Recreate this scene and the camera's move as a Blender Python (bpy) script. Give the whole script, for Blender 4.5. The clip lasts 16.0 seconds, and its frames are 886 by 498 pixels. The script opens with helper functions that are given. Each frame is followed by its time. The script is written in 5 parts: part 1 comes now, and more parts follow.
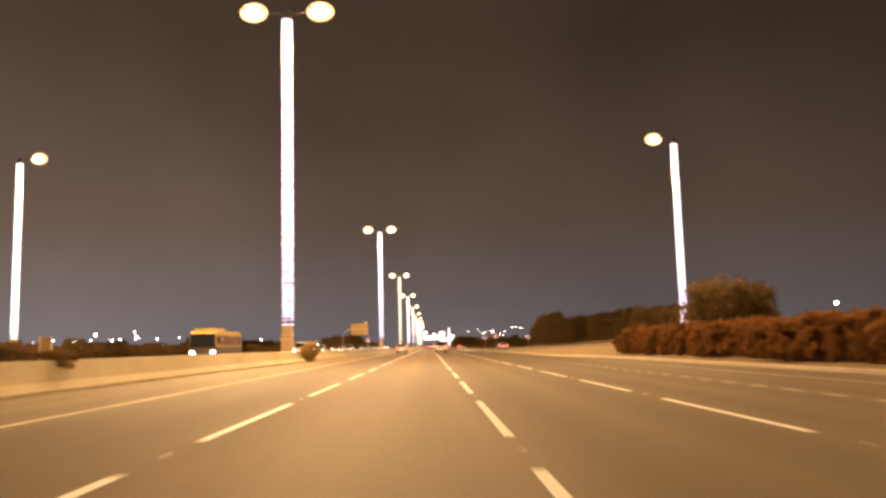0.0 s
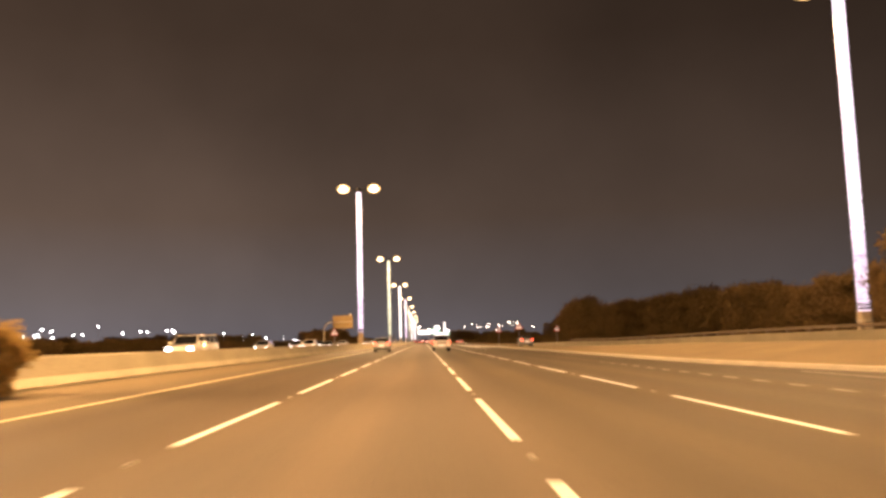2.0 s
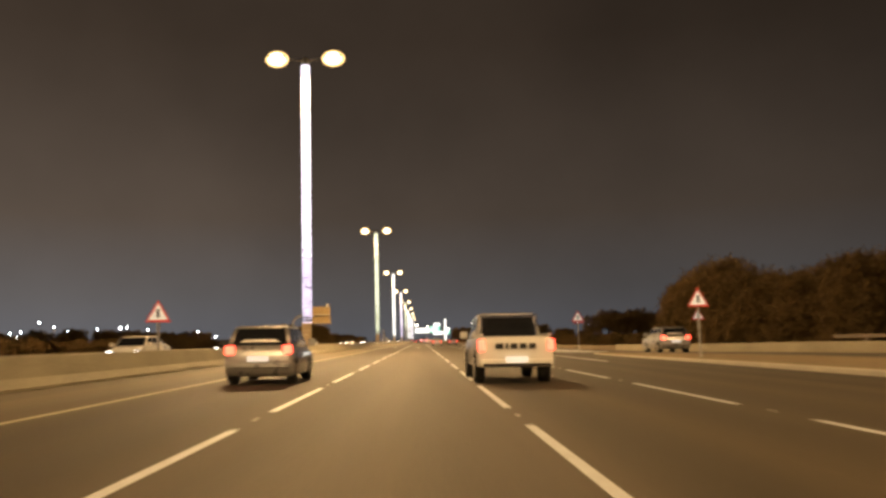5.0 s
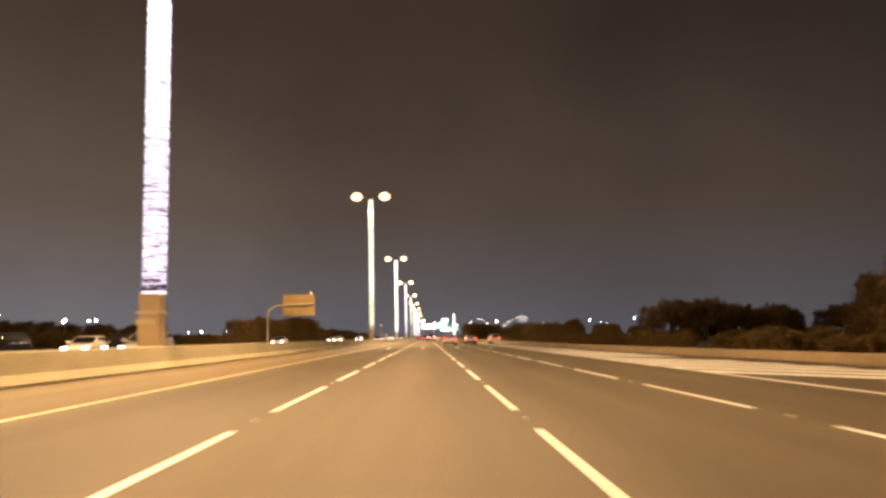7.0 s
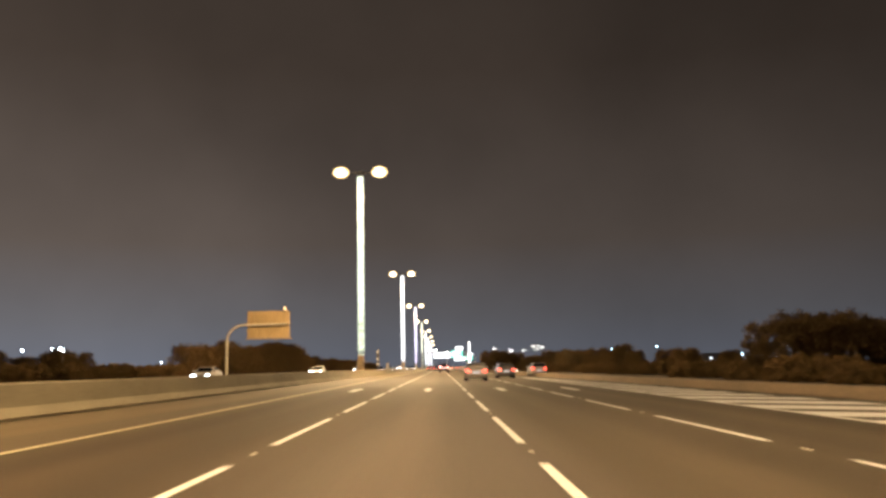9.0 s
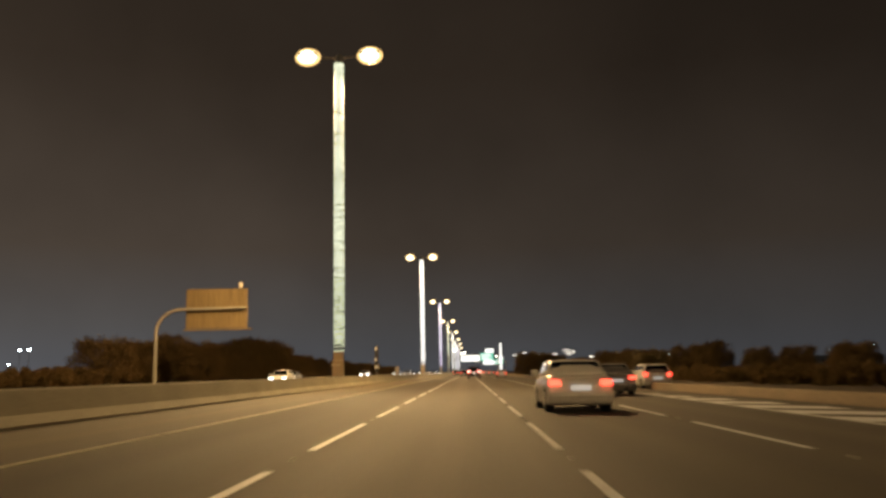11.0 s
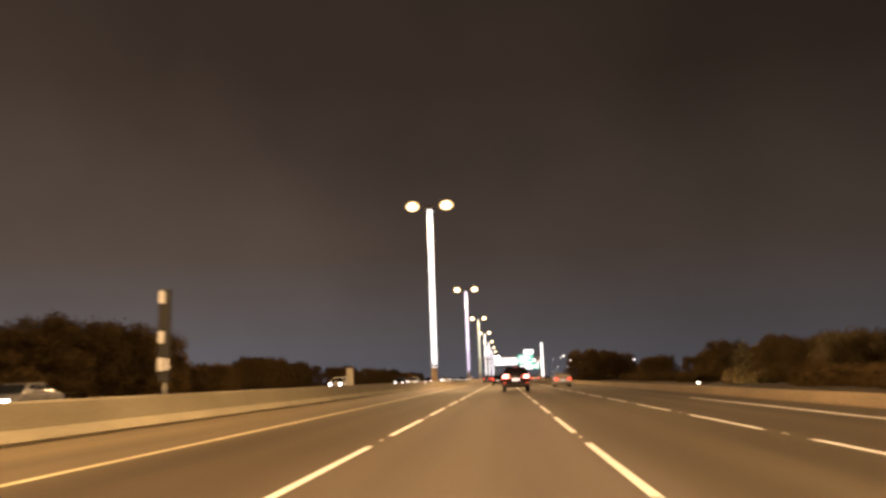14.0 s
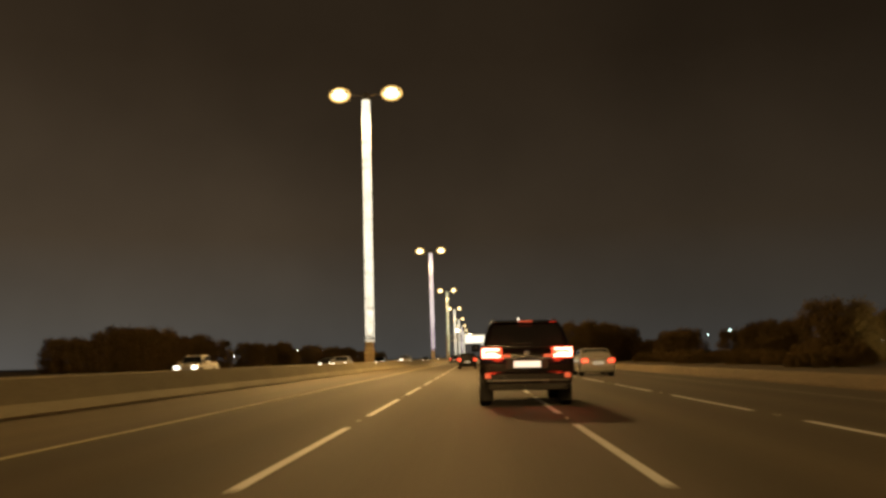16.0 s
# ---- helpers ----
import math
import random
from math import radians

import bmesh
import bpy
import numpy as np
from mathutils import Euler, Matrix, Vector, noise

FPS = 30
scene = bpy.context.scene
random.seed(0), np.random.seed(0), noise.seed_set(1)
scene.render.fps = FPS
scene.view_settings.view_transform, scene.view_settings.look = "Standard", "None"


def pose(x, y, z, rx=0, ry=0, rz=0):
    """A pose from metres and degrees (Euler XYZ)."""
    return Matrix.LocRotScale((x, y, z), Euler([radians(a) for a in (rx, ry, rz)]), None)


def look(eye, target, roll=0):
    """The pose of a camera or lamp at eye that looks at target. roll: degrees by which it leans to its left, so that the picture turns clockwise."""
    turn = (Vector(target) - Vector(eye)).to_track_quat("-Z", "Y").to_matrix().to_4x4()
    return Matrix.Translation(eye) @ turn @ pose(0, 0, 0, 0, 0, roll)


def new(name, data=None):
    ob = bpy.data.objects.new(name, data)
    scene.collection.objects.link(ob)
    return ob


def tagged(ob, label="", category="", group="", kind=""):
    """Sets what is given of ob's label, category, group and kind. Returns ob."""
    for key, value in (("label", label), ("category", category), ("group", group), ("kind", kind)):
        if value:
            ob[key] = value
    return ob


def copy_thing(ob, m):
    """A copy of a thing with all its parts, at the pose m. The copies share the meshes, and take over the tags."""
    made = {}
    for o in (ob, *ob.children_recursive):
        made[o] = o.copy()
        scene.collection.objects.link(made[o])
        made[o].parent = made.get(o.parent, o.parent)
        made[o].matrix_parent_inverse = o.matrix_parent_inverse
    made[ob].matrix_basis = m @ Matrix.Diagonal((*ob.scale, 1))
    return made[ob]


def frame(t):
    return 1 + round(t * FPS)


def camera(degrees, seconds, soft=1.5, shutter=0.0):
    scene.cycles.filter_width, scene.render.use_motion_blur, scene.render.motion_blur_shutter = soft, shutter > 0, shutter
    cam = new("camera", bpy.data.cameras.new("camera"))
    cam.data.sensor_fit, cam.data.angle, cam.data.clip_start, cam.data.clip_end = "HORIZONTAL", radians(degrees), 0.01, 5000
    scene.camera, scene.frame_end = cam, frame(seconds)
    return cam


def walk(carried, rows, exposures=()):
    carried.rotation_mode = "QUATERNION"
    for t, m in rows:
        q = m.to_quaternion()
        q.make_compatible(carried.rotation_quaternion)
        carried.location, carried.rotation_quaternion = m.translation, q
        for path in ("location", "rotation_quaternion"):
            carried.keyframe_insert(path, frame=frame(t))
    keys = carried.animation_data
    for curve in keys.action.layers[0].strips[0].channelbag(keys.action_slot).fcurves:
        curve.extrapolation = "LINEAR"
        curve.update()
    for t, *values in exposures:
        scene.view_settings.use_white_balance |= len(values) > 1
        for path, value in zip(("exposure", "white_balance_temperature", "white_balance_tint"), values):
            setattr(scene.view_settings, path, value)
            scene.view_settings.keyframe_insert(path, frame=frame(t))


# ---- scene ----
# ---------------------------------------------------------------- camera and its way
cam = camera(57.0, 16.0, soft=3.0, shutter=0.5)
PATH = [
    (0.0, pose(0.897, 0.000, 1.072, 96.765, 1.463, -0.948)),
    (0.5, pose(0.874, 11.742, 1.075, 96.694, 1.301, -1.046)),
    (1.0, pose(0.878, 22.924, 1.073, 96.623, 1.275, -1.108)),
    (1.5, pose(0.862, 34.145, 1.067, 96.602, 1.305, -1.256)),
    (2.0, pose(0.857, 45.397, 1.062, 96.417, 1.558, -1.357)),
    (2.5, pose(0.738, 56.457, 1.063, 96.539, 1.749, -1.496)),
    (3.0, pose(0.631, 67.595, 1.063, 96.412, 1.776, -1.580)),
    (3.5, pose(0.524, 78.843, 1.089, 96.285, 1.755, -1.634)),
    (4.0, pose(0.505, 90.048, 1.030, 96.486, 1.552, -1.677)),
    (6.5, pose(0.486, 146.139, 1.114, 96.133, 1.341, -1.219)),
    (7.0, pose(0.518, 157.314, 1.099, 96.154, 1.071, -1.072)),
    (7.5, pose(0.593, 168.592, 1.095, 96.213, 1.013, -0.980)),
    (8.0, pose(0.604, 179.717, 1.094, 96.921, 0.915, -0.746)),
    (8.5, pose(0.635, 190.874, 1.086, 97.738, 0.957, -0.383)),
    (9.0, pose(0.654, 201.975, 1.105, 98.249, 1.177, -0.168)),
    (9.5, pose(0.597, 213.180, 1.073, 98.490, 1.086, -0.113)),
    (10.0, pose(0.578, 224.323, 1.096, 98.451, 1.062, -0.196)),
    (12.5, pose(0.432, 279.526, 1.138, 99.218, 1.210, 5.404)),
    (13.0, pose(0.506, 290.703, 1.126, 99.425, 1.371, 5.143)),
    (13.5, pose(0.553, 302.094, 1.093, 99.265, 2.075, 4.729)),
    (14.0, pose(0.486, 313.167, 1.099, 99.092, 1.960, 4.218)),
    (14.5, pose(0.425, 324.196, 1.103, 98.832, 1.883, 3.657)),
    (15.0, pose(0.343, 335.611, 1.098, 98.630, 1.855, 3.241)),
    (15.5, pose(0.320, 346.936, 1.079, 98.342, 1.829, 2.759)),
    (16.0, pose(0.254, 358.317, 1.082, 97.629, 1.691, 2.196)),
]
EXPOSURES = [(0.0, 0.36, 7600, 21), (0.6, 0.18, 7500, 23), (1.5, 0.12, 7500, 24), (2.5, 0.20, 7200, 20), (3.2, 0.30, 6700, 12), (4.0, -0.08, 6700, 4), (6.5, 0.05, 6800, 15), (7.5, 0.35, 6800, 15),
             (8.4, 0.45, 6100, 8), (9.0, 0.26, 6000, 8), (9.5, -0.3, 6000, 4), (10.0, -0.82, 6500, 4), (12.4, -0.15, 6700, 15), (13.1, 0.0, 6800, 24), (13.6, -0.02, 6700, 25), (14.0, -0.22, 6700, 16), (14.5, -0.35, 6900, 15),
             (15.2, -0.68, 7400, 4), (16.0, -0.90, 8400, 2)]
walk(cam, PATH, EXPOSURES)

# ---------------------------------------------------------------- night sky
world = bpy.data.worlds.new("night_sky")
scene.world = world
world.use_nodes = True
wn, wl = world.node_tree.nodes, world.node_tree.links
w_coord, w_split, w_ramp = wn.new("ShaderNodeTexCoord"), wn.new("ShaderNodeSeparateXYZ"), wn.new("ShaderNodeValToRGB")
w_noise, w_mix = wn.new("ShaderNodeTexNoise"), wn.new("ShaderNodeMix")
w_noise.inputs["Scale"].default_value, w_noise.inputs["Detail"].default_value = 3.2, 5.0
w_mix.data_type, w_mix.blend_type = "RGBA", "MULTIPLY"
w_mix.inputs["Factor"].default_value = 0.62
ramp = w_ramp.color_ramp
ramp.elements[0].position, ramp.elements[0].color = 0.0, (0.158, 0.160, 0.186, 1)
ramp.elements[1].position, ramp.elements[1].color = 0.75, (0.026, 0.019, 0.014, 1)
for at, col in ((0.06, (0.135, 0.124, 0.126)), (0.15, (0.112, 0.084, 0.067)), (0.35, (0.060, 0.042, 0.031))):
    e = ramp.elements.new(at)
    e.color = (*col, 1)
wl.new(w_coord.outputs["Generated"], w_split.inputs[0])
wl.new(w_split.outputs["Z"], w_ramp.inputs[0])
wl.new(w_coord.outputs["Generated"], w_noise.inputs["Vector"])
wl.new(w_ramp.outputs[0], w_mix.inputs["A"])
wl.new(w_noise.outputs["Fac"], w_mix.inputs["B"])
w_side = wn.new("ShaderNodeMapRange")   # the glow of the town is stronger towards the oncoming side
w_side.inputs["From Min"].default_value, w_side.inputs["From Max"].default_value = -0.7, 0.7
w_side.inputs["To Min"].default_value, w_side.inputs["To Max"].default_value = 1.22, 0.41
wl.new(w_split.outputs["X"], w_side.inputs["Value"])
w_tone = wn.new("ShaderNodeMix")
w_tone.data_type, w_tone.blend_type = "RGBA", "MULTIPLY"
w_tone.inputs["Factor"].default_value = 1.0
wl.new(w_mix.outputs["Result"], w_tone.inputs["A"])
wl.new(w_side.outputs[0], w_tone.inputs["B"])
wl.new(w_tone.outputs["Result"], wn["Background"].inputs["Color"])
wn["Background"].inputs["Strength"].default_value = 1.18

# ---------------------------------------------------------------- the road's lamps
POLE_X, POLE_Y0, POLE_STEP, POLE_TOP, ARM = -10.07, 64.0, 125.2, 28.34, 2.7
FALL = -0.012   # the whole site falls slightly to the right


def lev(x):
    return FALL * min(40.0, max(-120.0, x))


SODIUM = (1.0, 0.62, 0.27)
LAMP_WATTS = 70000


def road_light(x, y, z, watts, lean):
    data = bpy.data.lights.new("road_light", "SPOT")
    data.energy, data.color, data.spot_size, data.spot_blend, data.shadow_soft_size = watts, SODIUM, radians(164), 0.5, 1.1
    ob = new("road_light", data)
    ob.matrix_world = pose(x, y, z, 0, lean, 0)
    return ob


def throw_light(x, y, z, watts, ahead):
    """The luminaire's side lobes, thrown along the road."""
    data = bpy.data.lights.new("throw_light", "SPOT")
    data.energy, data.color, data.spot_size, data.spot_blend, data.shadow_soft_size = watts, SODIUM, radians(76), 1.0, 1.1
    ob = new("throw_light", data)
    ob.matrix_world = look((x, y, z), (x + 9, y + ahead * 52, 0))
    return ob


for k in range(-1, 7):
    for side in (-1, 1):
        road_light(POLE_X + side * ARM, POLE_Y0 + k * POLE_STEP, POLE_TOP - 0.75, LAMP_WATTS, -side * 14)
        throw_light(POLE_X + ARM, POLE_Y0 + k * POLE_STEP, POLE_TOP - 0.75, LAMP_WATTS * 1.2, side)
road_light(34.3 - 2.4, 106.5, 26.4, LAMP_WATTS * 0.7, 14)
# unseen lamp, added to brighten the road on the right
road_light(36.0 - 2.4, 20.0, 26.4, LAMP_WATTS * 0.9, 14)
road_light(-56.7 + 2.4, 114.8, 26.4, LAMP_WATTS * 0.7, -14)


# ---------------------------------------------------------------- materials
def material(name, colour, rough=0.6, metal=0.0, vary=0.25, scale=3.0, fine=40.0, bump=0.0, second=None, stretch=(1, 1, 1), coat=0.0, emit=None,
             strength=0.0, random_tone=0.0):
    m = bpy.data.materials.new(name)
    m.use_nodes = True
    n, l = m.node_tree.nodes, m.node_tree.links
    b = n["Principled BSDF"]
    b.inputs["Roughness"].default_value, b.inputs["Metallic"].default_value = rough, metal
    b.inputs["Coat Weight"].default_value = coat
    co, mp = n.new("ShaderNodeTexCoord"), n.new("ShaderNodeMapping")
    mp.inputs["Scale"].default_value = stretch
    l.new(co.outputs["Object"], mp.inputs["Vector"])
    big, small = n.new("ShaderNodeTexNoise"), n.new("ShaderNodeTexNoise")
    big.inputs["Scale"].default_value, small.inputs["Scale"].default_value = scale, fine
    big.inputs["Detail"].default_value = small.inputs["Detail"].default_value = 6
    for t in (big, small):
        l.new(mp.outputs[0], t.inputs["Vector"])
    add = n.new("ShaderNodeMath")
    add.operation = "ADD"
    l.new(big.outputs["Fac"], add.inputs[0])
    l.new(small.outputs["Fac"], add.inputs[1])
    cr = n.new("ShaderNodeMapRange")
    cr.inputs["From Min"].default_value, cr.inputs["From Max"].default_value = 0.65, 1.35
    l.new(add.outputs[0], cr.inputs["Value"])
    mix = n.new("ShaderNodeMix")
    mix.data_type = "RGBA"
    other = second or tuple(c * (1 - vary) for c in colour)
    mix.inputs["A"].default_value, mix.inputs["B"].default_value = (*other, 1), (*[min(1, c * (1 + vary * 0.5)) for c in colour], 1)
    l.new(cr.outputs[0], mix.inputs["Factor"])
    out = mix.outputs["Result"]
    if random_tone:
        info, hsv, mr = n.new("ShaderNodeObjectInfo"), n.new("ShaderNodeHueSaturation"), n.new("ShaderNodeMapRange")
        mr.inputs["To Min"].default_value, mr.inputs["To Max"].default_value = 1 - random_tone, 1 + random_tone
        l.new(info.outputs["Random"], mr.inputs["Value"])
        l.new(mr.outputs[0], hsv.inputs["Value"])
        l.new(out, hsv.inputs["Color"])
        out = hsv.outputs[0]
    l.new(out, b.inputs["Base Color"])
    rr = n.new("ShaderNodeMapRange")
    rr.inputs["To Min"].default_value, rr.inputs["To Max"].default_value = max(0.02, rough - 0.12), min(1, rough + 0.12)
    l.new(big.outputs["Fac"], rr.inputs["Value"])
    l.new(rr.outputs[0], b.inputs["Roughness"])
    if bump:
        bp = n.new("ShaderNodeBump")
        bp.inputs["Strength"].default_value, bp.inputs["Distance"].default_value = bump, 0.02
        l.new(small.outputs["Fac"], bp.inputs["Height"])
        l.new(bp.outputs[0], b.inputs["Normal"])
    if emit:
        b.inputs["Emission Color"].default_value, b.inputs["Emission Strength"].default_value = (*emit, 1), strength
    return m


def glowing(name, colour, strength):
    return material(name, (0.3, 0.3, 0.3), 0.4, emit=colour, strength=strength)


def glass(name, tint, rough=0.05):
    m = material(name, tint, rough, vary=0.1, coat=1.0)
    m.node_tree.nodes["Principled BSDF"].inputs["Specular IOR Level"].default_value = 0.8
    return m


M_ASPHALT = material("asphalt", (0.084, 0.063, 0.043), 0.76, vary=0.36, scale=0.35, fine=60, bump=0.35, stretch=(1.6, 0.12, 1))
M_PAINT = material("road_paint_white", (0.77, 0.81, 0.87), 0.55, scale=2.4, fine=26, bump=0.15, vary=0.16, second=(0.54, 0.55, 0.57))
M_PAINT_Y = material("road_paint_yellow", (0.62, 0.58, 0.40), 0.6, vary=0.2, scale=1.8, fine=26, bump=0.15, second=(0.42, 0.38, 0.25))
M_PAINT_OLD = material("worn_road_paint", (0.42, 0.41, 0.40), 0.7, vary=0.2, scale=2.4, fine=26, bump=0.15, second=(0.19, 0.18, 0.17))
M_PAINT_FADED = material("faded_road_paint", (0.17, 0.16, 0.15), 0.75, vary=0.3, scale=2.4, fine=26, second=(0.09, 0.08, 0.07))
M_BOARD = material("matt_black_board", (0.008, 0.008, 0.008), 0.95, vary=0.2)
M_STUD = material("stud_reflector", (0.46, 0.45, 0.42), 0.4, vary=0.15)
M_SAND = material("sand", (0.25, 0.188, 0.108), 0.95, vary=0.3, scale=0.4, fine=25, bump=0.5)
M_EARTH = material("dark_earth", (0.085, 0.065, 0.045), 0.95, vary=0.4, scale=0.06, fine=4, bump=0.4)
M_CONCRETE = material("concrete", (0.37, 0.33, 0.24), 0.85, vary=0.30, scale=0.7, fine=18, bump=0.25, stretch=(1, 0.5, 1))
M_RAIL = material("weathered_rail_steel", (0.24, 0.19, 0.14), 0.7, 0.2, vary=0.3, scale=1.5)
M_BANK = material("weathered_brown_concrete", (0.23, 0.175, 0.115), 0.9, vary=0.4, scale=0.5, fine=14, bump=0.4, stretch=(1, 0.4, 1))
M_KERB = material("kerb_stone", (0.56, 0.52, 0.44), 0.85, vary=0.25, scale=1.2, fine=22, bump=0.25)
M_STEEL = material("galvanised_steel", (0.55, 0.54, 0.52), 0.45, 0.85, vary=0.15)
M_DARK = material("dark_metal", (0.03, 0.03, 0.032), 0.5, 0.3, vary=0.2)
M_FRET = material("fretwork_bars", (0.07, 0.06, 0.07), 0.6, 0.2, vary=0.2)
M_RUBBER = material("tyre_rubber", (0.02, 0.02, 0.02), 0.9, vary=0.2)
M_RIM = material("alloy_rim", (0.62, 0.62, 0.62), 0.3, 0.9, vary=0.1)
M_GLASS = glass("dark_car_glass", (0.012, 0.013, 0.015))
M_WHITE = material("white_car_paint", (0.78, 0.77, 0.75), 0.3, vary=0.05, coat=0.7)
M_SILVER = material("silver_car_paint", (0.42, 0.42, 0.43), 0.3, 0.5, vary=0.06, coat=0.8)
M_BLACK = material("black_car_paint", (0.006, 0.005, 0.005), 0.14, vary=0.1, coat=1.0)
M_RED = material("dark_red_car_paint", (0.16, 0.03, 0.025), 0.25, vary=0.1, coat=0.8)
M_BUS = material("yellow_bus_paint", (0.36, 0.28, 0.105), 0.45, vary=0.15, coat=0.4)
M_CHROME = material("chrome", (0.8, 0.8, 0.8), 0.12, 1.0, vary=0.05)
M_PLASTIC = material("black_plastic", (0.014, 0.013, 0.012), 0.55, vary=0.2)
# number plates get a glow of their own in place of reflected headlights
M_PLATE_GLOW = material("number_plate", (0.8, 0.8, 0.78), 0.5, vary=0.05, emit=(1, 0.97, 0.95), strength=0.55)
M_PLATE_GLOW_STRONG = material("glowing_number_plate", (0.8, 0.8, 0.78), 0.5, vary=0.05, emit=(1, 0.97, 0.95), strength=1.8)
M_BAR = material("lettering_bars", (0.02, 0.02, 0.02), 0.6, vary=0.1)
M_TAIL = glowing("tail_lamp_lit", (1.0, 0.07, 0.04), 6.0)
M_TAIL_LENS = glowing("tail_lens_red", (1.0, 0.06, 0.03), 2.6)
# dim red lamps; also makes the bumper reflectors glow in place of reflection
M_TAIL_SOFT = glowing("dim_red_glow", (1.0, 0.08, 0.04), 1.2)
M_TAIL_CORE = glowing("brake_lamp_core", (1.0, 0.50, 0.42), 14.0)
M_HEAD = glowing("head_lamp_lit", (0.95, 0.97, 1.0), 14.0)
M_LENS = glowing("sodium_lens", (1.0, 0.80, 0.50), 10.0)
# glow of the shell added round each lens as its halo
M_HALO = glowing("sodium_halo", (1.0, 0.64, 0.25), 2.3)
M_GLOW_V = glowing("lit_core_violet_white", (0.90, 0.81, 1.0), 2.4)
M_GLOW_G = glowing("lit_core_green_white", (0.97, 1.0, 0.75), 1.6)
M_GLOW_V_LOW = glowing("lit_core_violet", (0.87, 0.75, 1.0), 1.75)
M_GLOW_G_LOW = glowing("lit_core_green", (0.95, 1.0, 0.70), 1.38)
M_GLOW_W = glowing("lit_core_warm_white", (1.0, 0.96, 0.92), 3.0)
M_PED = material("pedestal_render", (0.70, 0.60, 0.47), 0.85, vary=0.15, scale=1.5, fine=25, bump=0.2)
M_CAP = material("pedestal_cap_stone", (0.82, 0.77, 0.66), 0.8, vary=0.1)
M_BACK = material("sign_back_aluminium", (0.30, 0.218, 0.108), 0.65, 0.1, vary=0.3, scale=0.9, stretch=(2.5, 1, 0.4))
# unlit sign sheet, made to glow slightly as if reflecting
M_SIGN_W_GLOW = material("glowing_white_sign_sheet", (0.8, 0.8, 0.78), 0.45, vary=0.08, emit=(1, 0.95, 0.9), strength=0.35)
M_SIGN_SHEET = material("white_reflective_sheet", (0.36, 0.36, 0.37), 0.5, vary=0.1)
M_CABINET = material("cabinet_paint", (0.40, 0.38, 0.33), 0.5, vary=0.2, scale=2.0)
# red sheet, likewise given a faint glow for its reflection
M_SIGN_R_GLOW = material("glowing_red_sign_sheet", (0.6, 0.05, 0.04), 0.45, vary=0.08, emit=(1, 0.1, 0.06), strength=0.12)
M_SIGN_G = glowing("lit_green_sign_face", (0.10, 0.55, 0.40), 1.6)
M_SIGN_L = glowing("lit_white_sign_face", (1.0, 0.98, 0.95), 3.0)
M_COOL = glowing("cool_white_lamp", (0.80, 0.92, 1.0), 42.0)
M_BLUE = glowing("blue_white_floodlight", (0.55, 0.84, 1.0), 36.0)
M_WARM = glowing("far_warm_lamp", (1.0, 0.90, 0.74), 34.0)
M_FLOOD = glowing("floodlight_lens", (1.0, 0.92, 0.75), 9.0)
M_WINDOW = glowing("lit_far_window", (0.9, 0.92, 1.0), 2.0)
M_BARK = material("bark", (0.10, 0.075, 0.05), 0.95, vary=0.3, scale=6, bump=0.5)
M_LEAF = material("dusty_green_leaves", (0.205, 0.138, 0.056), 0.85, vary=0.28, scale=0.6, fine=6, random_tone=0.12)
M_LEAF_R = material("rust_red_leaves", (0.25, 0.112, 0.038), 0.9, vary=0.2, scale=0.5, fine=6, second=(0.20, 0.105, 0.036), random_tone=0.10)
M_GUTTER = material("brown_gutter_strip", (0.075, 0.055, 0.036), 0.95, vary=0.35, scale=0.8, fine=12, stretch=(1, 0.3, 1))
M_BUS_LOWER = material("grey_bus_skirt", (0.07, 0.062, 0.06), 0.45, vary=0.2, coat=0.3)
# amber base colour stands in for the bus's inside light
M_BUS_PANE = material("bus_glass_painted_lit", (0.16, 0.085, 0.03), 0.25, vary=0.35, scale=2.5, coat=0.6)


def thin_leaf(m, share=0.4):
    """Lets light through the blades, as thin leaves do."""
    n, l = m.node_tree.nodes, m.node_tree.links
    b = n["Principled BSDF"]
    tr, mx = n.new("ShaderNodeBsdfTranslucent"), n.new("ShaderNodeMixShader")
    mx.inputs[0].default_value = share
    l.new(b.inputs["Base Color"].links[0].from_socket, tr.inputs["Color"])
    l.new(b.outputs[0], mx.inputs[1])
    l.new(tr.outputs[0], mx.inputs[2])
    l.new(mx.outputs[0], n["Material Output"].inputs["Surface"])


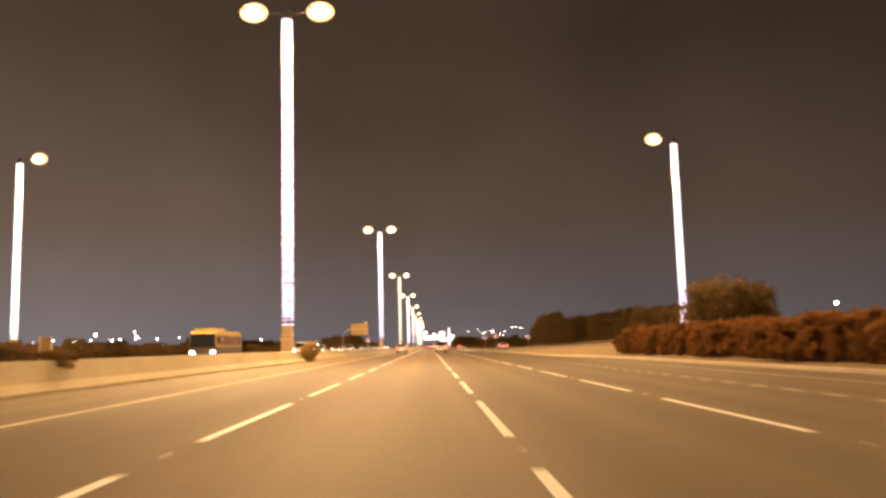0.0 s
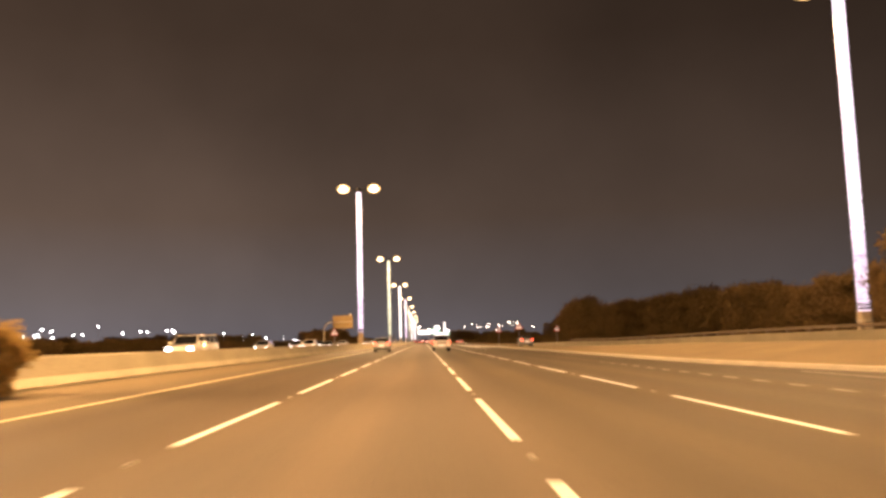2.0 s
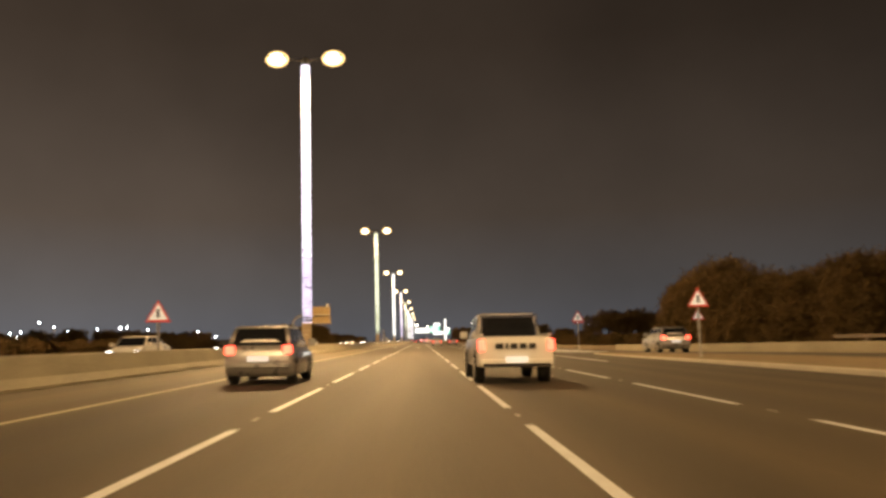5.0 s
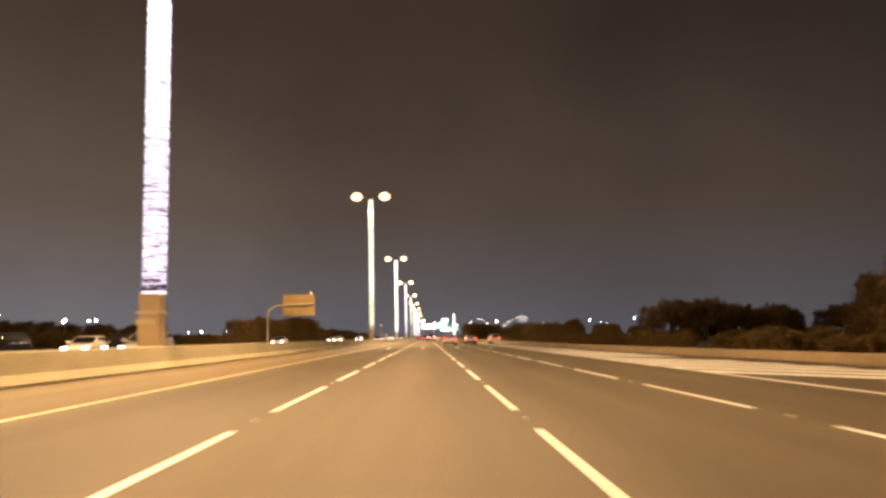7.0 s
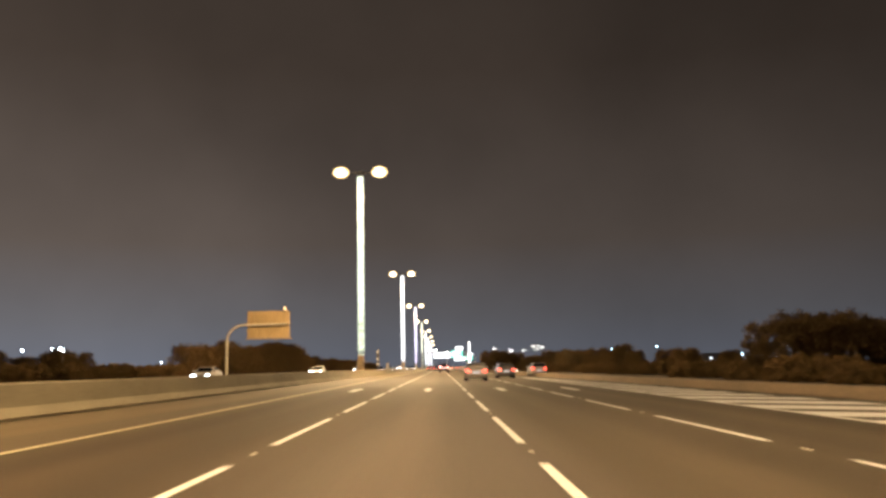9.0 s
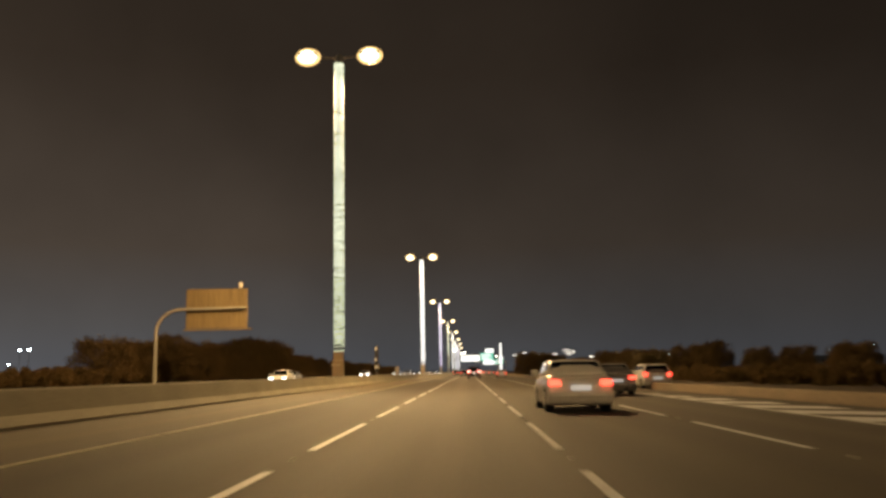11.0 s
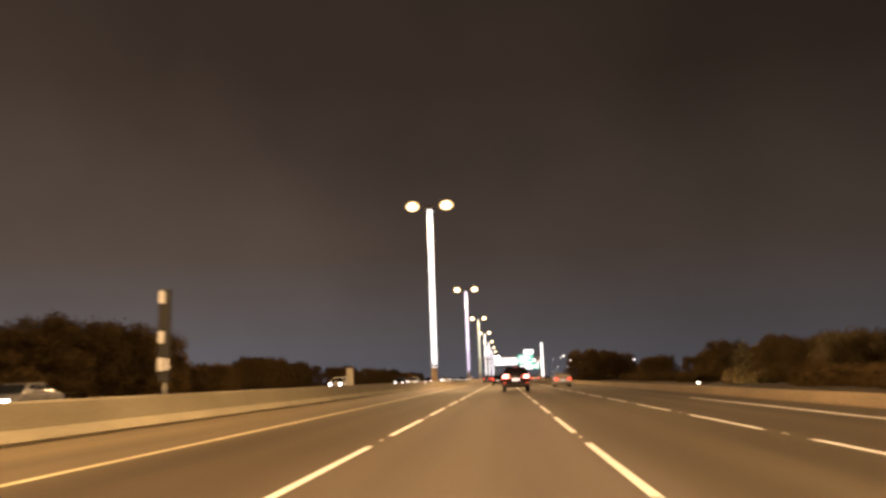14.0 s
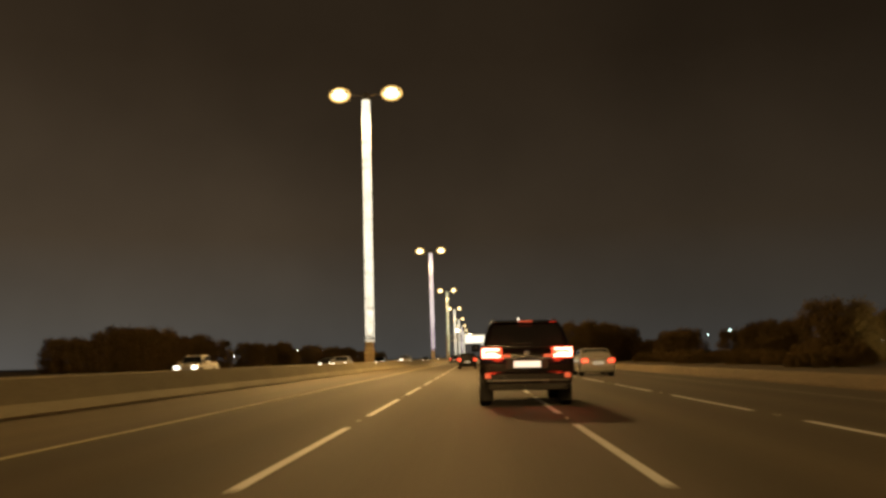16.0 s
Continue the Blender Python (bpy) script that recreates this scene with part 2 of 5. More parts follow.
def worn_and_lit_lanes(m):
    """Darker wheel tracks in each lane, sandy dust blown against the median, and painted-in headlight glare and veil.
    """
    n, l = m.node_tree.nodes, m.node_tree.links
    b = n["Principled BSDF"]
    source = b.inputs["Base Color"].links[0].from_socket
    co, sep = n.new("ShaderNodeTexCoord"), n.new("ShaderNodeSeparateXYZ")
    l.new(co.outputs["Object"], sep.inputs[0])
    long_map, long_noise = n.new("ShaderNodeMapping"), n.new("ShaderNodeTexNoise")
    long_map.inputs["Scale"].default_value = (0.9, 0.035, 1)
    long_noise.inputs["Scale"].default_value, long_noise.inputs["Detail"].default_value = 1.0, 4
    l.new(co.outputs["Object"], long_map.inputs["Vector"])
    l.new(long_map.outputs[0], long_noise.inputs["Vector"])

    def math_node(op, a, v):
        q = n.new("ShaderNodeMath")
        q.operation = op
        l.new(a, q.inputs[0])
        if isinstance(v, (int, float)):
            q.inputs[1].default_value = v
        else:
            l.new(v, q.inputs[1])
        return q.outputs[0]
    turn = math_node("MULTIPLY", math_node("ADD", sep.outputs["X"], -0.9), 2 * math.pi / 1.815)
    wave = math_node("COSINE", turn, 0.0)
    track = math_node("MULTIPLY", wave, math_node("MULTIPLY", long_noise.outputs["Fac"], -0.24))
    shade = math_node("ADD", track, math_node("ADD", math_node("MULTIPLY", long_noise.outputs["Fac"], 0.9), 0.55))
    grey = n.new("ShaderNodeCombineColor")
    for i in range(3):
        l.new(shade, grey.inputs[i])
    mul = n.new("ShaderNodeMix")
    mul.data_type, mul.blend_type = "RGBA", "MULTIPLY"
    mul.inputs["Factor"].default_value = 1.0
    l.new(source, mul.inputs["A"])
    l.new(grey.outputs[0], mul.inputs["B"])
    lanes, lane_ramp, lane_mul = n.new("ShaderNodeMapRange"), n.new("ShaderNodeValToRGB"), n.new("ShaderNodeMix")
    lanes.inputs["From Min"].default_value, lanes.inputs["From Max"].default_value = -9.0, 16.0
    wobble = math_node("ADD", sep.outputs["X"], math_node("MULTIPLY", long_noise.outputs["Fac"], 0.5))
    l.new(wobble, lanes.inputs["Value"])
    l.new(lanes.outputs[0], lane_ramp.inputs[0])
    steps = lane_ramp.color_ramp.elements   # fast lane darker; middle lane painted paler and bluer for headlight and windscreen glare
    steps[0].position, steps[0].color = 0.0, (1, 1, 1, 1)
    steps[1].position, steps[1].color = 1.0, (0.80, 0.83, 0.80, 1)
    for x, v in ((-5.4, (0.78, 0.75, 0.68)), (-4.5, (0.50, 0.44, 0.34)), (-2.0, (0.57, 0.52, 0.42)), (-0.6, (1.1, 1.11, 1.18)), (1.8, (1.06, 1.13, 1.34)), (3.0, (0.82, 0.84, 0.80))):
        steps.new((x + 9.0) / 25.0).color = (*v, 1)
    lane_mul.data_type, lane_mul.blend_type = "RGBA", "MULTIPLY"
    lane_mul.inputs["Factor"].default_value = 1.0
    l.new(mul.outputs["Result"], lane_mul.inputs["A"])
    l.new(lane_ramp.outputs[0], lane_mul.inputs["B"])
    along, veil_tint, veil_mul = n.new("ShaderNodeMapRange"), n.new("ShaderNodeMix"), n.new("ShaderNodeMix")
    along.inputs["From Min"].default_value, along.inputs["From Max"].default_value = 120.0, 195.0   # windscreen veil painted in: browner before the junction, greyer after it
    l.new(sep.outputs["Y"], along.inputs["Value"])
    veil_tint.data_type, veil_mul.data_type, veil_mul.blend_type = "RGBA", "RGBA", "MULTIPLY"
    veil_tint.inputs["A"].default_value, veil_tint.inputs["B"].default_value = (1.04, 0.98, 0.86, 1), (0.98, 1.02, 1.14, 1)
    veil_mul.inputs["Factor"].default_value = 1.0
    l.new(along.outputs[0], veil_tint.inputs["Factor"])
    l.new(lane_mul.outputs["Result"], veil_mul.inputs["A"])
    l.new(veil_tint.outputs["Result"], veil_mul.inputs["B"])
    near = n.new("ShaderNodeMapRange")
    near.inputs["From Min"].default_value, near.inputs["From Max"].default_value = -4.2, -7.6
    l.new(sep.outputs["X"], near.inputs["Value"])
    dust = n.new("ShaderNodeMix")
    dust.data_type = "RGBA"
    dust.inputs["B"].default_value = (0.18, 0.14, 0.078, 1)
    l.new(math_node("MULTIPLY", near.outputs[0], math_node("MULTIPLY", long_noise.outputs["Fac"], 1.1)), dust.inputs["Factor"])
    l.new(veil_mul.outputs["Result"], dust.inputs["A"])
    l.new(dust.outputs["Result"], b.inputs["Base Color"])


M_LEAF_PALE = material("dry_olive_leaves", (0.44, 0.31, 0.12), 0.85, vary=0.3, scale=1.5, fine=9)
thin_leaf(M_LEAF, 0.5)
thin_leaf(M_LEAF_PALE, 0.5)
thin_leaf(M_LEAF_R)
M_ASPHALT_WORN_LIT = material("worn_asphalt_with_glare", (0.084, 0.063, 0.043), 0.76, vary=0.36, scale=0.35, fine=60, bump=0.35, stretch=(1.6, 0.12, 1))
worn_and_lit_lanes(M_ASPHALT_WORN_LIT)
M_WALL = material("far_building_wall", (0.3, 0.28, 0.26), 0.9, vary=0.2)


# ---------------------------------------------------------------- building blocks
def mesh_object(name, bm, mats, smooth=False):
    me = bpy.data.meshes.new(name)
    bmesh.ops.recalc_face_normals(bm, faces=bm.faces)
    bm.to_mesh(me)
    bm.free()
    for m in mats if isinstance(mats, (list, tuple)) else (mats,):
        me.materials.append(m)
    if smooth:
        for p in me.polygons:
            p.use_smooth = True
    return new(name, me)


def part(name, bm, mats, parent, label="", smooth=False):
    ob = mesh_object(name, bm, mats, smooth)
    ob.parent = parent
    if label:
        ob["label"] = label
    return ob


def thing(name, m, label, category, group="", kind=""):
    ob = new(name)
    ob.empty_display_size = 0.2
    ob.matrix_world = m
    return tagged(ob, label, category, group, kind)


def add_box(bm, x0, x1, y0, y1, z0, z1, bevel=0.0, turn=None):
    r = bmesh.ops.create_cube(bm, size=1)
    vs = r["verts"]
    for v in vs:
        v.co = Vector(((x0 + x1) / 2 + v.co.x * (x1 - x0), (y0 + y1) / 2 + v.co.y * (y1 - y0), (z0 + z1) / 2 + v.co.z * (z1 - z0)))
    if turn is not None:
        bmesh.ops.transform(bm, matrix=turn, verts=vs)
    if bevel:
        es = list({e for v in vs for e in v.link_edges})
        bmesh.ops.bevel(bm, geom=es, offset=bevel, segments=2, affect="EDGES", profile=0.5)
    return bm


def boxed(*a, **k):
    return add_box(bmesh.new(), *a, **k)


def add_tube(bm, a, b, r0, r1, sides=10):
    a, b = Vector(a), Vector(b)
    d = b - a
    m = Matrix.Translation((a + b) / 2) @ d.to_track_quat("Z", "Y").to_matrix().to_4x4()
    bmesh.ops.create_cone(bm, cap_ends=True, segments=sides, radius1=r0, radius2=r1, depth=d.length, matrix=m)
    return bm


def tube(*a, **k):
    return add_tube(bmesh.new(), *a, **k)


def add_dome(bm, c, sx, sy, sz, seg=12, rings=8):
    r = bmesh.ops.create_uvsphere(bm, u_segments=seg, v_segments=rings, radius=1)
    for v in r["verts"]:
        v.co = Vector((c[0] + v.co.x * sx, c[1] + v.co.y * sy, c[2] + v.co.z * sz))
    return bm


def extrude_profile(profile, x0, x1, top_in=0.0, z_from=0.0, z_to=1.0, bevel=0.0):
    """A solid from a closed side outline (y, z), between x0 and x1; the sides lean in by top_in between two heights."""
    bm = bmesh.new()
    rings = []
    for sx, x in ((-1, x0), (1, x1)):
        ring = []
        for y, z in profile:
            lean = top_in * min(1, max(0, (z - z_from) / max(1e-6, z_to - z_from)))
            ring.append(bm.verts.new((x - sx * lean, y, z)))
        rings.append(ring)
    n = len(profile)
    for i in range(n):
        bm.faces.new((rings[0][i], rings[0][(i + 1) % n], rings[1][(i + 1) % n], rings[1][i]))
    bm.faces.new(rings[0][::-1])
    bm.faces.new(rings[1])
    bmesh.ops.recalc_face_normals(bm, faces=bm.faces)
    if bevel:
        sharp = [e for e in bm.edges if len(e.link_faces) == 2 and e.calc_face_angle(0) > 0.35]
        bmesh.ops.bevel(bm, geom=sharp, offset=bevel, segments=2, affect="EDGES", profile=0.5, clamp_overlap=True)
    return bm


def pressed_shell(profile, half, top_in, z_from, z_to, cut=0.09):
    """A car body pressed from a side outline (y, z): its corners cut round, its flanks drawn in towards the edges."""
    pts = []
    n = len(profile)
    for i in range(n):
        p, c, q = Vector(profile[i - 1]), Vector(profile[i]), Vector(profile[(i + 1) % n])
        for o in (p, q):
            d = o - c
            pts.append(c + d * min(0.3, cut / max(d.length, 1e-6)))
    yc, zc = sum(p.x for p in pts) / len(pts), sum(p.y for p in pts) / len(pts)
    bm = bmesh.new()
    rows = []
    for u, k in ((-1, 1.0), (-0.985, 0.6), (-0.95, 0.28), (-0.85, 0.08), (-0.5, 0.0), (0.5, 0.0), (0.85, 0.08), (0.95, 0.28), (0.985, 0.6), (1, 1.0)):
        row = []
        for p in pts:
            lean = top_in * min(1, max(0, (p.y - z_from) / max(1e-6, z_to - z_from)))
            dy, dz = min(1, max(-1, (p.x - yc) * 4)) * 0.09 * k, min(1, max(-1, (p.y - zc) * 6)) * 0.05 * k
            row.append(bm.verts.new((u * (half - lean), p.x - dy, p.y - dz)))
        rows.append(row)
    m = len(pts)
    for a, b in zip(rows, rows[1:]):
        for i in range(m):
            bm.faces.new((a[i], a[(i + 1) % m], b[(i + 1) % m], b[i]))
    bm.faces.new(rows[0][::-1])
    bm.faces.new(rows[-1])
    return bm


def ribbon(xs_at, y0, y1, step, section):
    """A long strip along the road: section(y) gives the outline (x, z) at y."""
    bm = bmesh.new()
    last = None
    y = y0
    ends = []
    while True:
        ring = [bm.verts.new((x, y, z)) for x, z in section(y)]
        if last:
            for i in range(len(ring)):
                j = (i + 1) % len(ring)
                bm.faces.new((last[i], last[j], ring[j], ring[i]))
        ends.append(ring)
        last = ring
        if y >= y1:
            break
        y = min(y1, y + step)
    bm.faces.new(ends[0])
    bm.faces.new(ends[-1][::-1])
    return bm


# ---------------------------------------------------------------- ground, carriageways, kerbs, barriers
def lev_on(x):
    """The oncoming carriageway lies almost level beyond the median."""
    return lev(-11.2) + 0.05 + 0.004 * (x + 11.2)


def tilted(ob, level=lev):
    for v in ob.data.vertices:
        v.co.z += level(v.co.x)
    return ob


ground_bm = bmesh.new()
strip = []
for x in (-4500, -900, -400, -120, -60, -38, -36, -28, -11, 0, 16, 24, 40, 120, 400, 900, 4500):
    z = lev(x) * max(0.0, min(1.0, (400 - abs(x)) / 280)) - (0.06 if x < -37 or x > 30 else 0.62)
    strip.append([ground_bm.verts.new((x, y, z)) for y in (-3000, -400, 0, 400, 900, 1500, 4800)])
for p, q in zip(strip, strip[1:]):
    for k in range(6):
        ground_bm.faces.new((p[k], q[k], q[k + 1], p[k + 1]))
tagged(mesh_object("ground", ground_bm, M_EARTH), "dark flat earth reaching to the night horizon", "ground", kind="structure")

Y_NEAR, Y_FAR = -60.0, 1250.0
L1, L2, L3, L4 = -1.825, 1.825, 5.45, 9.0
X_YELLOW, X_EDGE, X_KERB = -5.33, 12.25, 15.0
DASH, PERIOD, PHASE = 6.23, 8.886, 1.03


def lerp_table(y, rows):
    for (ya, va), (yb, vb) in zip(rows, rows[1:]):
        if y <= yb:
            f = max(0.0, (y - ya) / (yb - ya))
            f = f * f * (3 - 2 * f)
            return va + (vb - va) * f
    return rows[-1][1]


def right_edge(y):
    return lerp_table(y, ((-100, 15.0), (58, 15.0), (84, 12.1), (166, 12.0), (182, 15.6), (192, 16.05), (206, 15.0), (226, 13.85), (260, 12.85), (300, 11.45), (330, 11.05), (2000, 10.95)))


def kerb_top(y):
    return lerp_table(y, ((-100, 0.15), (135, 0.15), (178, 0.02), (2000, 0.02)))


def far_parapet(y):
    return lerp_table(y, ((-100, 27.0), (60, 23.0), (120, 21.0), (180, 18.0), (192, 16.1), (206, 15.05), (226, 13.9), (260, 12.9), (300, 11.5), (330, 11.1), (2000, 11.0)))


def slip_height(y):
    return lerp_table(y, ((-100, 1.0), (75, 0.85), (140, 0.30), (182, -0.008), (2000, -0.008)))


road = tagged(tilted(mesh_object("road", ribbon(None, Y_NEAR, Y_FAR, 6.0, lambda y: [(-9.25, 0.0), (-9.25, -0.3), (right_edge(y), -0.3), (right_edge(y), 0.0)]),
                          M_ASPHALT_WORN_LIT)), "worn grey asphalt carriageway with white lane markings", "road", kind="structure")
tagged(tilted(mesh_object("road_oncoming", boxed(-27.5, -11.2, Y_NEAR, Y_FAR, -0.3, 0.0), M_ASPHALT), lev_on),
       "grey asphalt carriageway for oncoming traffic behind the median barrier", "road", kind="structure")
tagged(tilted(mesh_object("median_ground", boxed(-11.2, -9.25, Y_NEAR, Y_FAR, -0.3, 0.02), M_SAND)),
       "sandy median strip between the barriers", "ground", kind="structure")
tagged(tilted(mesh_object("verge", boxed(-37, -27.5, Y_NEAR, Y_FAR, -0.3, 0.01), M_SAND), lambda x: lev_on(x) if x > -30 else lev(x)), "sandy verge beyond the oncoming carriageway", "verge", kind="structure")

# sloped safety barriers of the median: a broad foot, a slope and an upright stem
tagged(tilted(mesh_object("median_barrier", ribbon(None, Y_NEAR, Y_FAR, 12.0, lambda y: [(-8.93, 0.0), (-8.93, 0.07), (-9.12, 0.29), (-9.30, 0.80), (-9.33, 0.84),
       (-9.49, 0.84), (-9.52, 0.80), (-9.70, 0.29), (-9.85, 0.07), (-9.85, 0.0)]), M_CONCRETE)),
       "pale concrete safety barrier with a sloped foot along the median", "barrier", kind="structure")
tagged(tilted(mesh_object("median_barrier_oncoming", ribbon(None, Y_NEAR, Y_FAR, 12.0, lambda y: [(-10.95, 0.0), (-10.95, 0.07), (-11.1, 0.29), (-11.26, 0.7), (-11.42, 0.7),
       (-11.6, 0.29), (-11.75, 0.07), (-11.75, 0.0)]), M_CONCRETE)),
       "pale concrete safety barrier on the oncoming side of the median", "barrier", kind="structure")
gutter = tagged(tilted(mesh_object("gutter", boxed(-8.93, -8.80, Y_NEAR, Y_FAR, 0.0, 0.006), M_GUTTER)), "dark brown strip along the barrier foot", "gutter", kind="structure")

# right-hand kerb, sand verge, slip road and its parapet
kerb = tagged(tilted(mesh_object("kerb", ribbon(None, Y_NEAR, 171, 3.0, lambda y: [(right_edge(y), -0.1), (right_edge(y), kerb_top(y) - 0.015), (right_edge(y) + 0.03, kerb_top(y)),
              (right_edge(y) + 0.3, kerb_top(y)), (right_edge(y) + 0.3, -0.1)]), M_KERB)), "pale painted kerb stones along the road edge", "kerb", kind="structure")
tagged(tilted(mesh_object("verge_right", ribbon(None, Y_NEAR, 172, 4.0, lambda y: [(right_edge(y) + 0.3, -0.2), (right_edge(y) + 0.3, kerb_top(y) - 0.01),
       (max(right_edge(y) + 0.9, far_parapet(y) - 5.2), max(kerb_top(y) - 0.01, slip_height(y) * 0.92)), (far_parapet(y) - 4.6, slip_height(y)), (far_parapet(y) - 4.6, -0.2)]), M_SAND)),
       "pale sandy verge rising to the slip road", "verge", kind="structure")
tagged(tilted(mesh_object("slip_road", ribbon(None, Y_NEAR, 186, 4.0, lambda y: [(far_parapet(y) - 4.6, -0.3), (far_parapet(y) - 4.6, slip_height(y) - 0.004),
       (far_parapet(y), slip_height(y) - 0.004), (far_parapet(y), -0.3)]), M_ASPHALT)), "asphalt slip road joining the motorway", "road", kind="structure")
parapet = tagged(tilted(mesh_object("parapet", ribbon(None, Y_NEAR, 184, 4.0, lambda y: [(far_parapet(y), -0.2), (far_parapet(y), slip_height(y) + 0.46),
                 (far_parapet(y) + 0.04, slip_height(y) + 0.5), (far_parapet(y) + 0.3, slip_height(y) + 0.5), (far_parapet(y) + 0.34, slip_height(y) + 0.46),
                 (far_parapet(y) + 0.34, -0.2)]), M_CONCRETE)), "low concrete parapet along the slip road", "parapet", kind="structure")
tagged(tilted(mesh_object("verge_bank", ribbon(None, 184, Y_FAR, 5.0, lambda y: [(far_parapet(y), -0.2), (far_parapet(y), 0.05), (far_parapet(y) + 0.10, 0.34), (far_parapet(y) + 0.16, 0.40),
       (far_parapet(y) + 0.42, 0.40), (far_parapet(y) + 0.5, 0.34), (far_parapet(y) + 0.6, -0.2)]), M_BANK)), "low weathered brown kerb wall along the road edge", "kerb", kind="structure")
tagged(tilted(mesh_object("verge_far", ribbon(None, 184, Y_FAR, 8.0, lambda y: [(far_parapet(y) + 0.6, -0.3), (far_parapet(y) + 0.6, 0.02), (far_parapet(y) + 24, 0.02), (far_parapet(y) + 24, -0.3)]), M_EARTH)),
       "dark earth verge behind the kerb wall", "verge", kind="structure")

# steel rail on posts along the raised stretch of the parapet
rail = thing("guard_rail", pose(0, 0, 0), "weathered steel guard rail on short posts along the slip road parapet", "guard rail")
tilted(part("rail", ribbon(None, 60, 150, 4.0, lambda y: [(far_parapet(y) + 0.1, slip_height(y) + 0.66), (far_parapet(y) + 0.1, slip_height(y) + 0.80),
     (far_parapet(y) + 0.2, slip_height(y) + 0.80), (far_parapet(y) + 0.2, slip_height(y) + 0.66)]), M_RAIL, rail))
post_y = 60.0
while post_y < 150:
    h = slip_height(post_y)
    tilted(part("post", boxed(far_parapet(post_y) + 0.1, far_parapet(post_y) + 0.2, post_y, post_y + 0.25, h + 0.45, h + 0.68), M_RAIL, rail))
    post_y += 2.5

# ---------------------------------------------------------------- lamp posts with lit fretwork cladding
fret_bm = bmesh.new()
rng = random.Random(4)
for i in range(1500):
    z = 2.95 + 24.3 * (rng.random() ** 1.7)
    a, span = rng.uniform(0, 2 * math.pi), rng.uniform(0.5, 2.2)
    r0, hgt, tilt = 0.449, rng.uniform(0.006, 0.014), rng.uniform(-0.02, 0.02)
    n = 6
    rows_v = []
    for j in range(n + 1):
        b = a + span * j / n
        zz = z + tilt * (j / n - 0.5)
        rows_v.append([fret_bm.verts.new((r * math.cos(b), r * math.sin(b), zz + dz)) for r, dz in ((r0, -hgt), (r0 + 0.006, -hgt), (r0 + 0.006, hgt), (r0, hgt))])
    for p, q in zip(rows_v, rows_v[1:]):
        for c in range(4):
            fret_bm.faces.new((p[c], p[(c + 1) % 4], q[(c + 1) % 4], q[c]))
fret_mesh_owner = None


def lamp_post(x, y, glow, arms, label, low=None):
    global fret_mesh_owner
    top = POLE_TOP
    p = thing("lamp_post", pose(x, y, lev(x)), label, "lamp post", "lit lamp posts along the motorway")
    bm = bmesh.new()
    bmesh.ops.create_cone(bm, cap_ends=True, segments=4, radius1=0.80, radius2=0.735, depth=2.06, matrix=Matrix.Translation((0, 0, 1.03)) @ Matrix.Rotation(radians(45), 4, "Z"))
    bmesh.ops.bevel(bm, geom=list(bm.edges), offset=0.05, segments=2, affect="EDGES")
    for v in bm.verts:
        v.co.x, v.co.y = v.co.x * 0.80 - 0.06, v.co.y * 0.65 - 0.05
    part("pedestal", bm, M_PED, p, "rendered concrete pedestal")
    part("cap", boxed(-0.53, 0.40, -0.43, 0.35, 2.07, 2.17, bevel=0.03), M_CAP, p, "pale stone cap")
    part("collar", boxed(-0.45, 0.36, -0.40, 0.32, 2.17, 2.86, bevel=0.05), M_PED, p)
    part("plate", boxed(-0.56, 0.16, -0.49, -0.39, 1.66, 1.86, bevel=0.01), M_CAP, p, "pale blank number plate")
    zs = [2.86, 5.9, 8.95, 12.0, 15.05, 18.1, 21.15, 24.2, 27.6]
    for a, b in zip(zs, zs[1:]):
        ra, rb = 0.448 - 0.004 * (a - 2.86) / 3, 0.448 - 0.004 * (b - 2.86) / 3
        part("lit_panel", tube((0, 0, a), (0, 0, b - 0.03), ra, rb, sides=24), low if low and a < 8.0 else glow, p)
        part("joint_ring", tube((0, 0, b - 0.035), (0, 0, b + 0.005), rb + 0.012, rb + 0.012, sides=24), M_FRET, p)
    if fret_mesh_owner is None:
        fret_mesh_owner = part("fretwork", fret_bm, M_FRET, p, "dark cut fretwork bars over the lit core")
        fret_mesh_owner["kind"] = "stuff"
    else:
        f = new("fretwork", fret_mesh_owner.data)
        f.parent = p
        f["label"] = "dark cut fretwork bars over the lit core"
        f["kind"] = "stuff"
    part("crown", tube((0, 0, 27.6), (0, 0, top + 0.1), 0.42, 0.22, sides=16), M_STEEL, p)
    for s in arms:
        part("arm", tube((0, 0, top - 0.25), (s * (ARM - 0.7), 0, top), 0.09, 0.07), M_STEEL, p)
        head = part("lamp_head", boxed(min(s * (ARM - 0.85), s * (ARM + 0.85)), max(s * (ARM - 0.85), s * (ARM + 0.85)), -0.5, 0.5, top - 0.08, top + 0.22, bevel=0.1), M_STEEL, p)
        part("lens", add_dome(bmesh.new(), (s * ARM, 0, top - 0.12), 0.92, 0.70, 0.62, 16, 10), M_LENS, head, "glowing sodium lens", smooth=True)
        part("halo_shell", add_dome(bmesh.new(), (s * ARM, 0, top - 0.06), 1.13, 0.46, 0.79, 16, 10), M_HALO, head, "amber glowing shell added as the lamp's halo", smooth=True)
    return p


